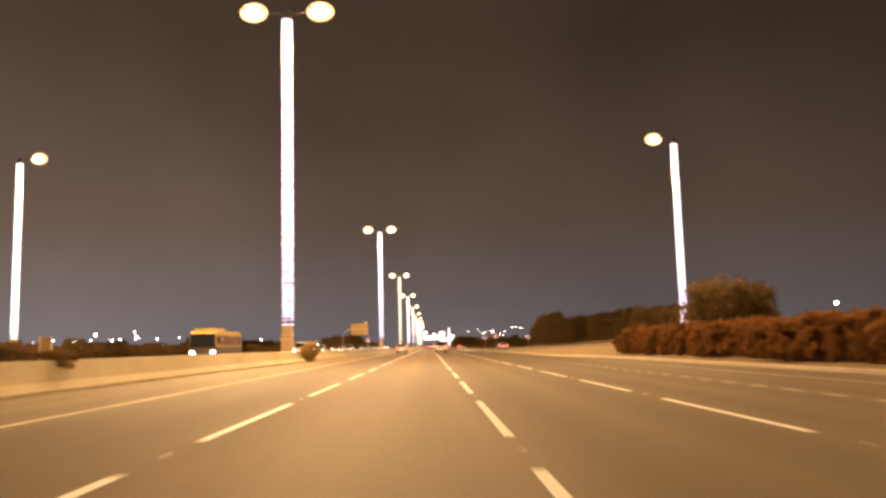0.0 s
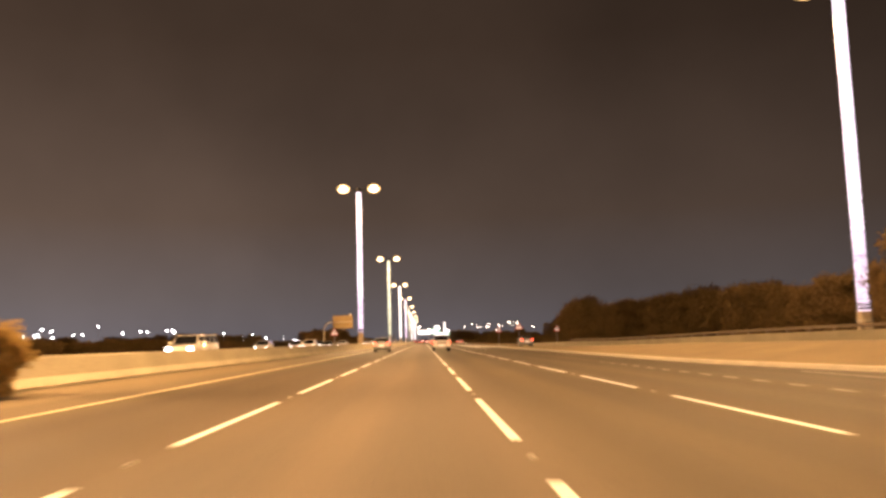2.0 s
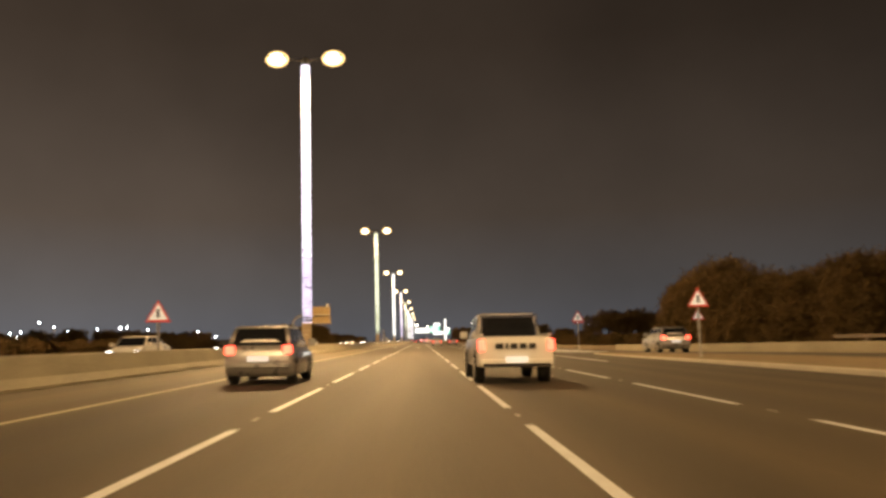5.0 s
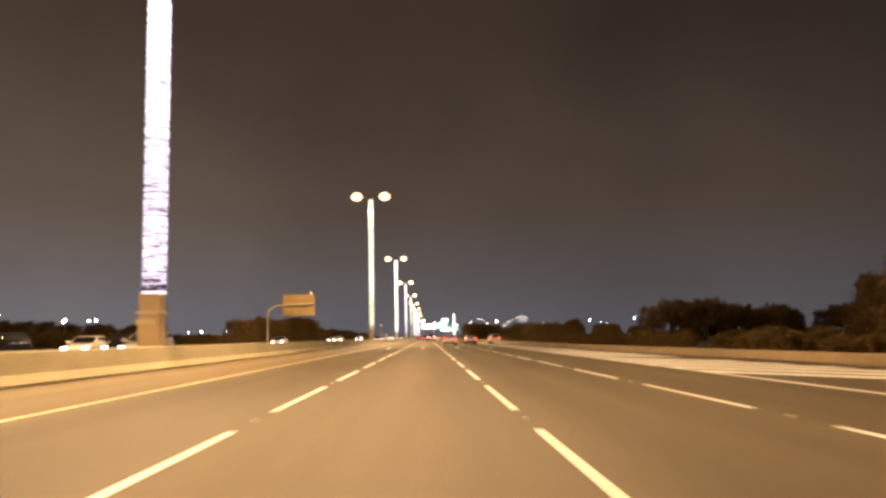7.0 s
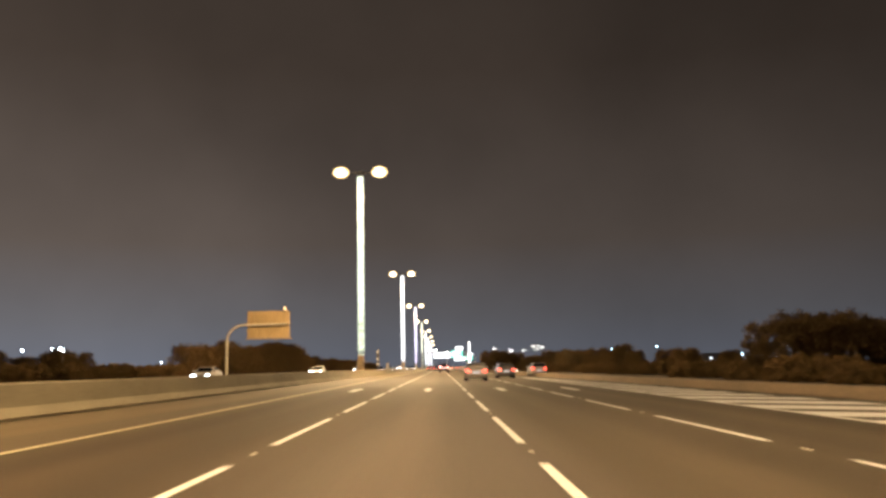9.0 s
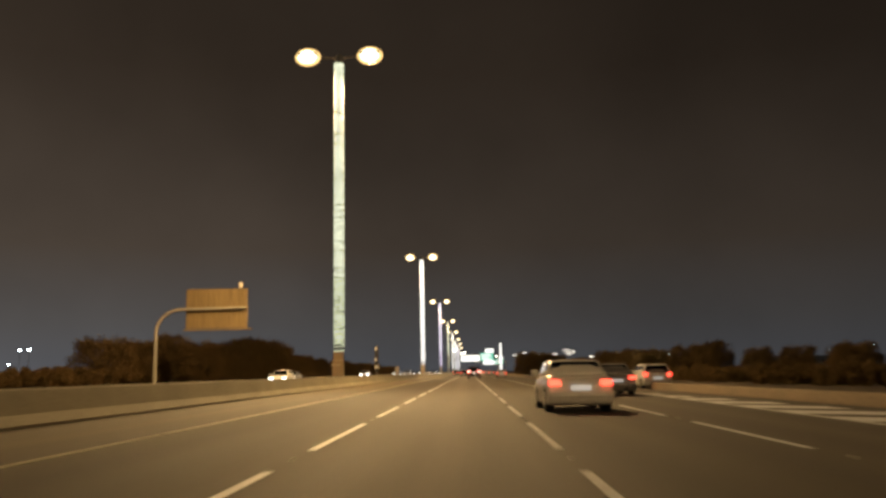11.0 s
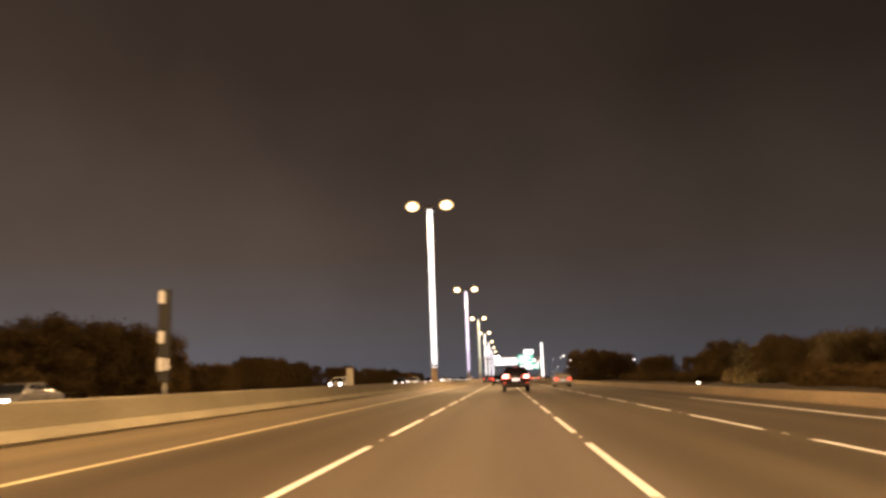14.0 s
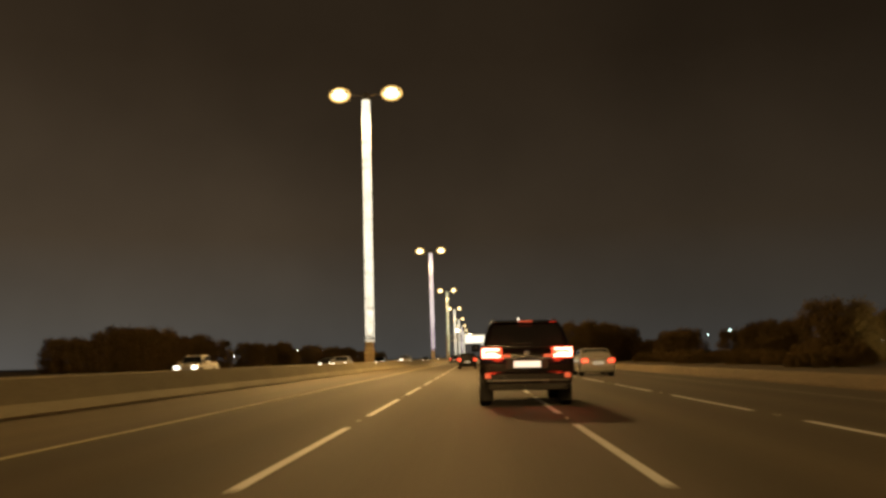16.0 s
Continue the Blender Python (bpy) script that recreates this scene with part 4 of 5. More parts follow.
def vehicle(name, m, label, category, paint, W, L, body, house, wheels, r, lean=0.12, tails=(), heads=(), plate=None, tail_mat=None, group="", panes=True, bars=()):
    """A vehicle with its tail at y = 0. body and house are side outlines (y, z)."""
    v = thing(name, m, label, category, group)
    h = W / 2
    part("body", pressed_shell(body, h, 0.05, 0.5, 1.1), paint, v, smooth=True)
    z0, z1 = min(z for _, z in house), max(z for _, z in house)
    hw = h - 0.06
    part("cabin", pressed_shell(house, hw, lean, z0, z1, 0.12), paint, v, smooth=True)
    if panes:
        yb0, yb1, yt1, yt0 = house[0][0], house[1][0], house[2][0], house[3][0]
        dz = z1 - z0

        def at(f, y, out=0.006):
            return hw - lean * f + out
        for s in (-1, 1):
            n = 2 if yb1 - yb0 < 2.3 else 3
            for i in range(n):
                fa, fb = (i + 0.06) / n, (i + 0.94) / n
                lo, hi = 0.12, 0.86
                a0, a1 = yb0 + (yt0 - yb0) * lo, yb1 + (yt1 - yb1) * lo
                b0, b1 = yb0 + (yt0 - yb0) * hi, yb1 + (yt1 - yb1) * hi
                q = [(s * at(lo, 0), a0 + (a1 - a0) * fa, z0 + dz * lo), (s * at(lo, 0), a0 + (a1 - a0) * fb, z0 + dz * lo),
                     (s * at(hi, 0), b0 + (b1 - b0) * fb, z0 + dz * hi), (s * at(hi, 0), b0 + (b1 - b0) * fa, z0 + dz * hi)]
                part("side_window", quad(q, 0.004), M_GLASS, v)
        for nm, ya, yb, sg in (("rear_window", yb0, yt0, -1), ("windscreen", yb1, yt1, 1)):
            lo, hi = 0.10, 0.88
            w0, w1 = hw - lean * lo - 0.09, hw - lean * hi - 0.09
            q = [(-w0, ya + (yb - ya) * lo + sg * 0.008, z0 + dz * lo), (w0, ya + (yb - ya) * lo + sg * 0.008, z0 + dz * lo),
                 (w1, ya + (yb - ya) * hi + sg * 0.008, z0 + dz * hi), (-w1, ya + (yb - ya) * hi + sg * 0.008, z0 + dz * hi)]
            part(nm, quad(q, 0.004), M_GLASS, v)
    for y in wheels:
        for s in (-1, 1):
            wheel(v, s * (h + 0.012), y, r, 0.24)
    for x0, x1, za, zb in tails:
        for s in (-1, 1):
            part("tail_light", boxed(min(s * x0, s * x1), max(s * x0, s * x1), -0.03, 0.12, za, zb, bevel=0.02), tail_mat or M_TAIL, v, "lit red tail light")
    for x0, x1, za, zb in heads:
        for s in (-1, 1):
            part("headlight", boxed(min(s * x0, s * x1), max(s * x0, s * x1), L - 0.10, L + 0.03, za, zb, bevel=0.03), M_HEAD, v, "lit headlight")
    part("bumper", boxed(-h + 0.04, h - 0.04, -0.06, 0.1, 0.42, 0.60, bevel=0.04), paint, v)
    if plate is not None:
        pl = part("number_plate", boxed(-0.26, 0.26, -0.075, -0.06, plate, plate + 0.13), M_PLATE_GLOW, v, "pale number plate")
    for x0, x1, za, zb in bars:
        part("lettering_bar", boxed(x0, x1, -0.045, -0.03, za, zb), M_BAR, v)
    for s in (-1, 1):
        yb = house[1][0] - 0.25
        part("mirror", boxed(min(s * (h - 0.02), s * (h + 0.2)), max(s * (h - 0.02), s * (h + 0.2)), yb, yb + 0.12, z0 + 0.02, z0 + 0.22, bevel=0.03), paint, v)
    return v


def road_pose(x, y, turn):
    if x < -11:
        return pose(x, y, lev_on(x), 0, -0.23, 0) @ pose(0, 0, 0, 0, 0, turn)
    return pose(x, y, lev(x), 0, -math.degrees(math.atan(FALL)), 0) @ pose(0, 0, 0, 0, 0, turn)


SEDAN_BODY = [(0.02, 0.35), (0.0, 0.62), (0.06, 0.98), (0.65, 1.02), (3.3, 0.98), (4.35, 0.82), (4.6, 0.62), (4.6, 0.28), (4.4, 0.2), (0.2, 0.2)]
SEDAN_HOUSE = [(0.62, 0.98), (3.45, 0.95), (2.65, 1.44), (1.45, 1.46)]
SUV_BODY = [(0.03, 0.45), (0.0, 0.75), (0.05, 1.22), (0.2, 1.27), (3.75, 1.22), (4.75, 1.12), (4.95, 0.85), (4.95, 0.4), (4.75, 0.28), (0.2, 0.32)]
SUV_HOUSE = [(0.10, 1.22), (3.85, 1.2), (3.05, 1.88), (0.42, 1.9)]
PICK_BODY = [(0.02, 0.5), (0.0, 0.62), (0.0, 1.10), (0.06, 1.14), (1.62, 1.14), (1.70, 1.10), (4.1, 1.10), (5.1, 1.02), (5.25, 0.8), (5.25, 0.45), (5.1, 0.36), (0.2, 0.40)]
PICK_HOUSE = [(1.66, 1.08), (4.05, 1.08), (3.35, 1.72), (1.80, 1.74)]
HATCH_BODY = [(0.02, 0.35), (0.0, 0.62), (0.04, 0.98), (0.2, 1.02), (3.0, 0.98), (3.9, 0.82), (4.1, 0.6), (4.1, 0.28), (3.9, 0.2), (0.2, 0.2)]
HATCH_HOUSE = [(0.1, 0.98), (3.1, 0.95), (2.3, 1.5), (0.45, 1.5)]


def sedan(x, y, turn, paint, label, tails=True, heads=False, group=""):
    return vehicle("car", road_pose(x, y, turn), label, "car", paint, 1.8, 4.6, SEDAN_BODY, SEDAN_HOUSE, (0.95, 3.7), 0.32,
                   tails=((0.55, 0.86, 0.74, 0.90),) if tails else (), heads=((0.5, 0.84, 0.58, 0.74),) if heads else (), plate=0.62, group=group)


def hatch(x, y, turn, paint, label, tails=True, heads=False, group=""):
    return vehicle("car", road_pose(x, y, turn), label, "car", paint, 1.74, 4.1, HATCH_BODY, HATCH_HOUSE, (0.75, 3.25), 0.31,
                   tails=((0.62, 0.84, 0.78, 1.0),) if tails else (), heads=((0.5, 0.82, 0.58, 0.74),) if heads else (), plate=0.60, group=group)


def suv(x, y, turn, paint, label, heads=False, group=""):
    return vehicle("suv", road_pose(x, y, turn), label, "car", paint, 1.98, 4.95, SUV_BODY, SUV_HOUSE, (1.05, 3.9), 0.39, lean=0.17,
                   tails=() if heads else ((0.50, 0.985, 0.97, 1.20),), heads=((0.55, 0.92, 0.75, 0.98),) if heads else (), plate=None if heads else 0.86, group=group)


def pickup(x, y, turn, label, heads=False, group=""):
    v = vehicle("pickup", road_pose(x, y, turn), label, "pickup truck", M_WHITE, 1.84, 5.25, PICK_BODY, PICK_HOUSE, (1.15, 4.25), 0.37, lean=0.13,
                tails=() if heads else ((0.76, 0.91, 0.80, 1.06),), heads=((0.5, 0.86, 0.72, 0.92),) if heads else (), plate=None if heads else 0.52, group=group,
                bars=() if heads else ((-0.5, -0.32, 0.84, 0.97), (-0.26, -0.2, 0.84, 0.97), (-0.14, 0.02, 0.84, 0.97), (0.08, 0.24, 0.84, 0.97), (0.3, 0.46, 0.84, 0.97)))
    part("load_bed_floor", boxed(-0.74, 0.74, 0.08, 1.58, 1.142, 1.15), M_PLASTIC, v, "dark open load bed")
    for s in (-1, 1):
        part("bed_rail", boxed(min(s * 0.78, s * 0.86), max(s * 0.78, s * 0.86), 0.05, 1.6, 1.15, 1.2, bevel=0.015), M_WHITE, v)
    part("sports_bar", boxed(-0.74, 0.74, 1.45, 1.52, 1.62, 1.69, bevel=0.02), M_CHROME, v)
    for s in (-0.7, 0.7):
        part("sports_bar_leg", tube((s, 1.48, 1.14), (s, 1.48, 1.66), 0.03, 0.03), M_CHROME, v)
    part("step", boxed(-0.8, 0.8, -0.14, 0.02, 0.44, 0.50, bevel=0.02), M_DARK, v)
    return v


# traffic on this carriageway
pickup(2.75, 132.0, 0.6, "white double-cab pickup with lit tail lights")
hatch(-3.65, 133.5, 0, M_SILVER, "silver hatchback with lit tail lights in the fast lane")
sedan(3.55, 269, 0, M_WHITE, "white saloon with bright tail lights beside the lane line")
sedan(7.2, 284, 0, M_SILVER, "silver saloon with lit tail lights")
slip_car = hatch(15.35, 160, 0.5, M_SILVER, "silver hatchback with lit tail lights on the slip road")
slip_car.matrix_world = pose(0, 0, 0.155) @ slip_car.matrix_world
hatch(12.0, 297, 2, M_WHITE, "white hatchback joining from the slip road")

def ring_solid(rings):
    """A closed solid through rings of equally many points."""
    bm = bmesh.new()
    rows = [[bm.verts.new(p) for p in r] for r in rings]
    n = len(rows[0])
    for p, q in zip(rows, rows[1:]):
        for i in range(n):
            bm.faces.new((p[i], p[(i + 1) % n], q[(i + 1) % n], q[i]))
    bm.faces.new(rows[0][::-1])
    bm.faces.new(rows[-1])
    return bm


def off_roader(m, label):
    """A large off-roader with its tail at y = 0: bulging flanks, an inward-leaning cabin with rounded corners."""
    v = thing("off_roader", m, label, "car")
    rings = []
    for y, zb, zt, wb, wm, wt in ((-0.02, 0.60, 1.12, 0.80, 0.92, 0.90), (0.02, 0.52, 1.22, 0.88, 1.0, 0.965), (0.10, 0.46, 1.27, 0.93, 1.03, 0.985), (0.6, 0.40, 1.285, 0.96, 1.04, 0.99), (2.0, 0.40, 1.27, 0.96, 1.03, 0.985),
                                  (3.5, 0.40, 1.24, 0.96, 1.04, 0.97), (4.0, 0.40, 1.21, 0.96, 1.03, 0.94), (4.6, 0.42, 1.14, 0.94, 1.0, 0.90), (4.88, 0.46, 1.03, 0.86, 0.92, 0.80), (4.97, 0.55, 0.92, 0.70, 0.78, 0.68)):
        h = zt - zb
        half = [(wb * 0.92, zb), (wb, zb + 0.05), (wm, zb + 0.36 * h), (wm * 0.997, zb + 0.7 * h), (wt + 0.01, zt - 0.07), (wt - 0.015, zt - 0.02), (wt - 0.07, zt)]
        rings.append([(x, y, z) for x, z in half] + [(-x, y, z) for x, z in half[::-1]])
    part("body", ring_solid(rings), M_BLACK, v, "glossy black lower body", smooth=True)
    levels = ((1.20, 0.06, 4.0, 0.965), (1.34, 0.10, 3.80, 0.945), (1.50, 0.15, 3.60, 0.905), (1.68, 0.23, 3.34, 0.845), (1.79, 0.30, 3.14, 0.80), (1.86, 0.38, 3.0, 0.745), (1.895, 0.50, 2.85, 0.66), (1.905, 0.75, 2.6, 0.5))
    rings = []
    for z, y0, y1, w in levels:
        r, ring = 0.13, []
        for cx, cy, a0 in ((w - r, y0 + r, -90), (w - r, y1 - r, 0), (-w + r, y1 - r, 90), (-w + r, y0 + r, 180)):
            ring += [(cx + r * math.cos(radians(a0 + k * 22.5)), cy + r * math.sin(radians(a0 + k * 22.5)), z) for k in range(5)]
        rings.append(ring)
    part("cabin", ring_solid(rings), M_BLACK, v, "glossy black cabin", smooth=True)

    def shell(z):
        for p, q in zip(levels, levels[1:]):
            if z <= q[0]:
                f = (z - p[0]) / (q[0] - p[0])
                return [p[i] + (q[i] - p[i]) * f for i in (1, 2, 3)]

    def pane(name, zs, edge, out):
        bm = bmesh.new()
        front = [[bm.verts.new(p) for p in edge(z)] for z in zs]
        for p, q in zip(front, front[1:]):
            bm.faces.new((p[0], p[1], q[1], q[0]))
        solid = bmesh.ops.extrude_face_region(bm, geom=list(bm.faces))
        bmesh.ops.translate(bm, vec=out, verts=[g for g in solid["geom"] if isinstance(g, bmesh.types.BMVert)])
        return part(name, bm, M_GLASS, v)
    rear = pane("rear_window", (1.33, 1.42, 1.50, 1.60, 1.68, 1.78), lambda z: [(-shell(z)[2] + 0.12, shell(z)[0] - 0.004, z), (shell(z)[2] - 0.12, shell(z)[0] - 0.004, z)], (0, -0.008, 0))
    part("wiper", boxed(-0.36, 0.12, 0.05, 0.07, 1.36, 1.375), M_DARK, rear)
    pane("windscreen", (1.28, 1.4, 1.5, 1.6, 1.68, 1.78), lambda z: [(-shell(z)[2] + 0.1, shell(z)[1] + 0.004, z), (shell(z)[2] - 0.1, shell(z)[1] + 0.004, z)], (0, 0.008, 0))
    for s in (-1, 1):
        for f0, f1 in ((0.05, 0.27), (0.30, 0.58), (0.61, 0.90)):
            pane("side_window", (1.32, 1.42, 1.50, 1.60, 1.68, 1.75), lambda z: [(s * (shell(z)[2] + 0.002), shell(z)[0] + 0.12 + (shell(z)[1] - shell(z)[0] - 0.24) * f, z) for f in (f0, f1)], (s * 0.006, 0, 0))
        def side(x0, x1):
            return min(s * x0, s * x1), max(s * x0, s * x1)
        lamp = part("tail_light", boxed(*side(0.54, 0.995), -0.055, 0.16, 1.05, 1.285, bevel=0.03), M_TAIL_LENS, v, "red wraparound tail light")
        for x0, x1, za, zb in ((0.60, 0.97, 1.225, 1.262), (0.58, 0.97, 1.075, 1.12), (0.92, 0.97, 1.10, 1.24), (0.66, 0.88, 1.135, 1.165)):
            part("brake_core", boxed(*side(x0, x1), -0.072, -0.05, za, zb, bevel=0.008), M_TAIL_CORE, lamp, "white-hot brake light bar")
        part("inner_lamp", boxed(*side(0.36, 0.53), -0.045, 0.05, 1.06, 1.13, bevel=0.012), M_TAIL_SOFT, v, "dim red inner tail light")
        part("fog_reflector", boxed(*side(0.80, 0.92), -0.125, -0.05, 0.63, 0.73, bevel=0.012), M_TAIL_SOFT, v, "red bumper reflector with an added glow")
        part("roof_rail", boxed(*side(0.66, 0.70), 0.7, 2.9, 1.90, 1.945, bevel=0.015), M_CHROME, v)
        part("window_trim", boxed(*side(0.965, 0.98), 0.4, 3.6, 1.283, 1.303), M_CHROME, v, "thin chrome strip below the side windows")
        part("sill", boxed(*side(0.90, 1.05), 1.5, 3.4, 0.36, 0.42, bevel=0.02), M_CHROME, v, "chrome running board")
        part("mud_flap", boxed(*side(0.74, 0.98), 0.50, 0.52, 0.12, 0.5), M_RUBBER, v)
        part("tailpipe", tube((s * 0.62, -0.02, 0.40), (s * 0.62, 0.3, 0.40), 0.04, 0.04, sides=12), M_CHROME, v)
        part("mirror", boxed(*side(1.0, 1.22), 3.35, 3.5, 1.22, 1.42, bevel=0.04), M_BLACK, v)
        part("headlight", boxed(*side(0.5, 0.85), 4.72, 4.95, 0.86, 1.0, bevel=0.03), M_GLASS, v)
        for k in (0, 1):
            part("door_handle", boxed(*side(1.02, 1.05), 1.75 + k * 1.1, 1.95 + k * 1.1, 1.08, 1.11, bevel=0.01), M_CHROME, v)
        for y in (1.08, 3.93):
            wheel(v, s * 1.035, y, 0.40, 0.26)
    part("bumper", boxed(-0.96, 0.96, -0.10, 0.12, 0.50, 0.76, bevel=0.05), M_BLACK, v, "black rear bumper")
    part("bumper_strip", boxed(-0.90, 0.90, -0.112, -0.095, 0.565, 0.59, bevel=0.005), M_CHROME, v, "thin chrome strip on the bumper")
    part("rear_valance", boxed(-0.86, 0.86, -0.04, 0.35, 0.36, 0.50, bevel=0.04), M_PLASTIC, v, "dark lower bumper")
    part("chrome_strip", boxed(-0.53, 0.53, -0.06, -0.02, 1.03, 1.075, bevel=0.012), M_CHROME, v, "chrome strip above the plate")
    recess = part("plate_recess", boxed(-0.46, 0.46, -0.045, -0.01, 0.82, 1.02, bevel=0.015), M_PLASTIC, v, "dark recess round the number plate")
    part("number_plate", boxed(-0.29, 0.29, -0.062, -0.046, 0.855, 0.985, bevel=0.004), M_PLATE_GLOW_STRONG, recess, "pale number plate with a bright glow put in")
    badge = bmesh.new()
    bmesh.ops.create_cone(badge, cap_ends=True, segments=20, radius1=0.075, radius2=0.065, depth=0.02, matrix=Matrix.Translation((0, -0.055, 1.17)) @ Matrix.Rotation(radians(90), 4, "X") @ Matrix.Diagonal((1, 0.7, 1, 1)))
    part("badge", badge, M_CHROME, v, "oval chrome badge")
    part("tow_hook", boxed(-0.06, 0.06, -0.10, 0.02, 0.42, 0.50, bevel=0.02), M_DARK, v)
    spoiler = part("spoiler", boxed(-0.70, 0.70, 0.24, 0.6, 1.83, 1.885, bevel=0.02), M_BLACK, v)
    part("high_brake_light", boxed(-0.16, 0.16, 0.228, 0.245, 1.845, 1.868), M_TAIL_SOFT, spoiler, "narrow red light in the spoiler")
    return v


OFF_X, OFF_Y = 1.38, 376.3
off_roader(road_pose(OFF_X, OFF_Y, 0), "glossy black large off-roader braking with bright red tail lights")
for s in (-1, 1):
    glow = bpy.data.lights.new("brake_glow", "POINT")
    glow.energy, glow.color, glow.shadow_soft_size = 16, (1.0, 0.05, 0.025), 0.15
    new("brake_glow", glow).matrix_world = pose(OFF_X + s * 0.75, OFF_Y - 0.35, 1.14)
sedan(6.75, 402, 0, M_WHITE, "white saloon with lit tail lights beside the off-roader")
hatch(-0.45, 437, 0, M_BLACK, "dark hatchback far ahead with dim tail lights")
far_label = "car far ahead with glowing tail lights"
rng = random.Random(8)
for i, (x, y) in enumerate(((3.6, 470), (7.2, 492), (3.5, 520), (-3.6, 512), (0.1, 545), (7.3, 560), (3.6, 590), (-3.5, 602), (0, 630), (7.2, 640), (3.7, 690), (0.2, 740), (7.2, 760), (-3.6, 720))):
    (sedan if i % 2 else hatch)(x, y, 0, (M_WHITE, M_SILVER, M_RED, M_BLACK)[i % 4], far_label, group="queue of traffic ahead")

# traffic on the oncoming carriageway, headlights towards us
bus = thing("bus", road_pose(-18.6, 80.6, 180), "yellow bus with lit headlights on the oncoming carriageway", "bus")
part("body", extrude_profile([(0, 1.30), (0, 2.55), (0.3, 2.72), (9.2, 2.72), (9.5, 2.55), (9.6, 1.30)], -1.2, 1.2, 0.06, 1.2, 2.7, 0.07), M_BUS, bus, "yellow upper body")
part("skirt", extrude_profile([(0.0, 0.40), (0.0, 1.296), (9.6, 1.296), (9.62, 0.9), (9.6, 0.40)], -1.2, 1.2, 0.0, 0.4, 1.3, 0.05), M_BUS_LOWER, bus, "grey lower body")
part("windscreen", quad([(-1.12, 9.61, 1.32), (1.12, 9.61, 1.32), (1.08, 9.52, 2.45), (-1.08, 9.52, 2.45)], 0.006), M_GLASS, bus)
for s in (-1, 1):
    for i in range(8):
        y = 0.5 + i * 1.1
        part("side_window", boxed(min(s * 1.18, s * 1.2), max(s * 1.18, s * 1.2), y, y + 0.98, 1.46, 2.32, bevel=0.006), M_BUS_PANE, bus, "window coloured amber for the light inside")
    part("headlight", boxed(min(s * 0.7, s * 1.05), max(s * 0.7, s * 1.05), 9.58, 9.68, 0.78, 0.98, bevel=0.03), M_HEAD, bus, "lit headlight")
    part("mirror", boxed(min(s * 1.22, s * 1.42), max(s * 1.22, s * 1.42), 9.4, 9.55, 1.7, 2.2, bevel=0.03), M_PLASTIC, bus)
    for y in (1.9, 7.6):
        wheel(bus, s * 1.21, y, 0.48, 0.3)
part("roof_unit", boxed(-0.85, 0.85, 5.2, 9.0, 2.72, 2.92, bevel=0.06), M_BUS, bus, "pale yellow air conditioning unit")
part("bumper", boxed(-1.18, 1.18, 9.55, 9.7, 0.4, 0.62, bevel=0.04), M_PLASTIC, bus)

on = "oncoming traffic"
pickup(-14.6, 103, 180, "white pickup with lit headlights on the oncoming carriageway", True, on)
hatch(-18.2, 146, 180, M_WHITE, "white hatchback with lit headlights on the oncoming carriageway", False, True, on)
van = vehicle("van", road_pose(-18.0, 118, 180), "white minibus with lit headlights on the oncoming carriageway", "van", M_WHITE, 1.9, 5.2,
              [(0.0, 0.4), (0, 1.15), (4.4, 1.12), (5.1, 0.95), (5.2, 0.7), (5.2, 0.35), (5, 0.25), (0.2, 0.25)], [(0.04, 1.1), (4.55, 1.1), (3.75, 1.93), (0.12, 1.98)],
              (0.95, 4.1), 0.35, heads=((0.6, 0.9, 0.65, 0.85),), group=on)
for i, (x, y, kind) in enumerate(((-14.4, 158, 1), (-18, 171, 0), (-18.2, 195, 1), (-21.7, 214, 0), (-14.6, 204, 1), (-18.2, 211, 1), (-21.6, 283, 0), (-14.5, 452, 0), (-18.1, 463, 1),
                                  (-18.0, 330, 1), (-21.7, 352, 0), (-18.1, 520, 1),
                                  (-14.5, 540, 0), (-18.0, 575, 2), (-14.5, 610, 1), (-18.0, 660, 0), (-14.5, 705, 1), (-18, 750, 2))):
    paint = (M_WHITE, M_SILVER, M_BLACK)[i % 3]
    txt = ("white", "silver", "black")[i % 3] + " car with lit headlights on the oncoming carriageway"
    if kind == 2:
        suv(x, y, 180, paint, txt, True, on)
    else:
        (sedan, hatch)[kind](x, y, 180, paint, txt, False, True, on)
pickup(-21.4, 424.5, 180, "white pickup passing on the oncoming carriageway", True, on)


# ---------------------------------------------------------------- lights in the distance
def far_lamp(x, y, z, size, mat, label, group, twin=0.0):
    lamp = thing("street_lamp", pose(x, y, lev(x) * max(0.0, min(1.0, (400 - abs(x)) / 280)) - 0.06), label, "street lamp", group)
    part("pole", tube((0, 0, 0), (0, 0, z), 0.10, 0.06, sides=6), M_STEEL, lamp)
    if twin:
        part("arm", tube((-twin, 0, z), (twin, 0, z), 0.12, 0.12, sides=6), M_STEEL, lamp)
    for dx in ((-twin, twin) if twin else (0,)):
        part("lamp_globe", add_dome(bmesh.new(), (dx, 0, z + size * 0.4), size, size, size * 0.7, 8, 6), mat, lamp, smooth=True)
    return lamp


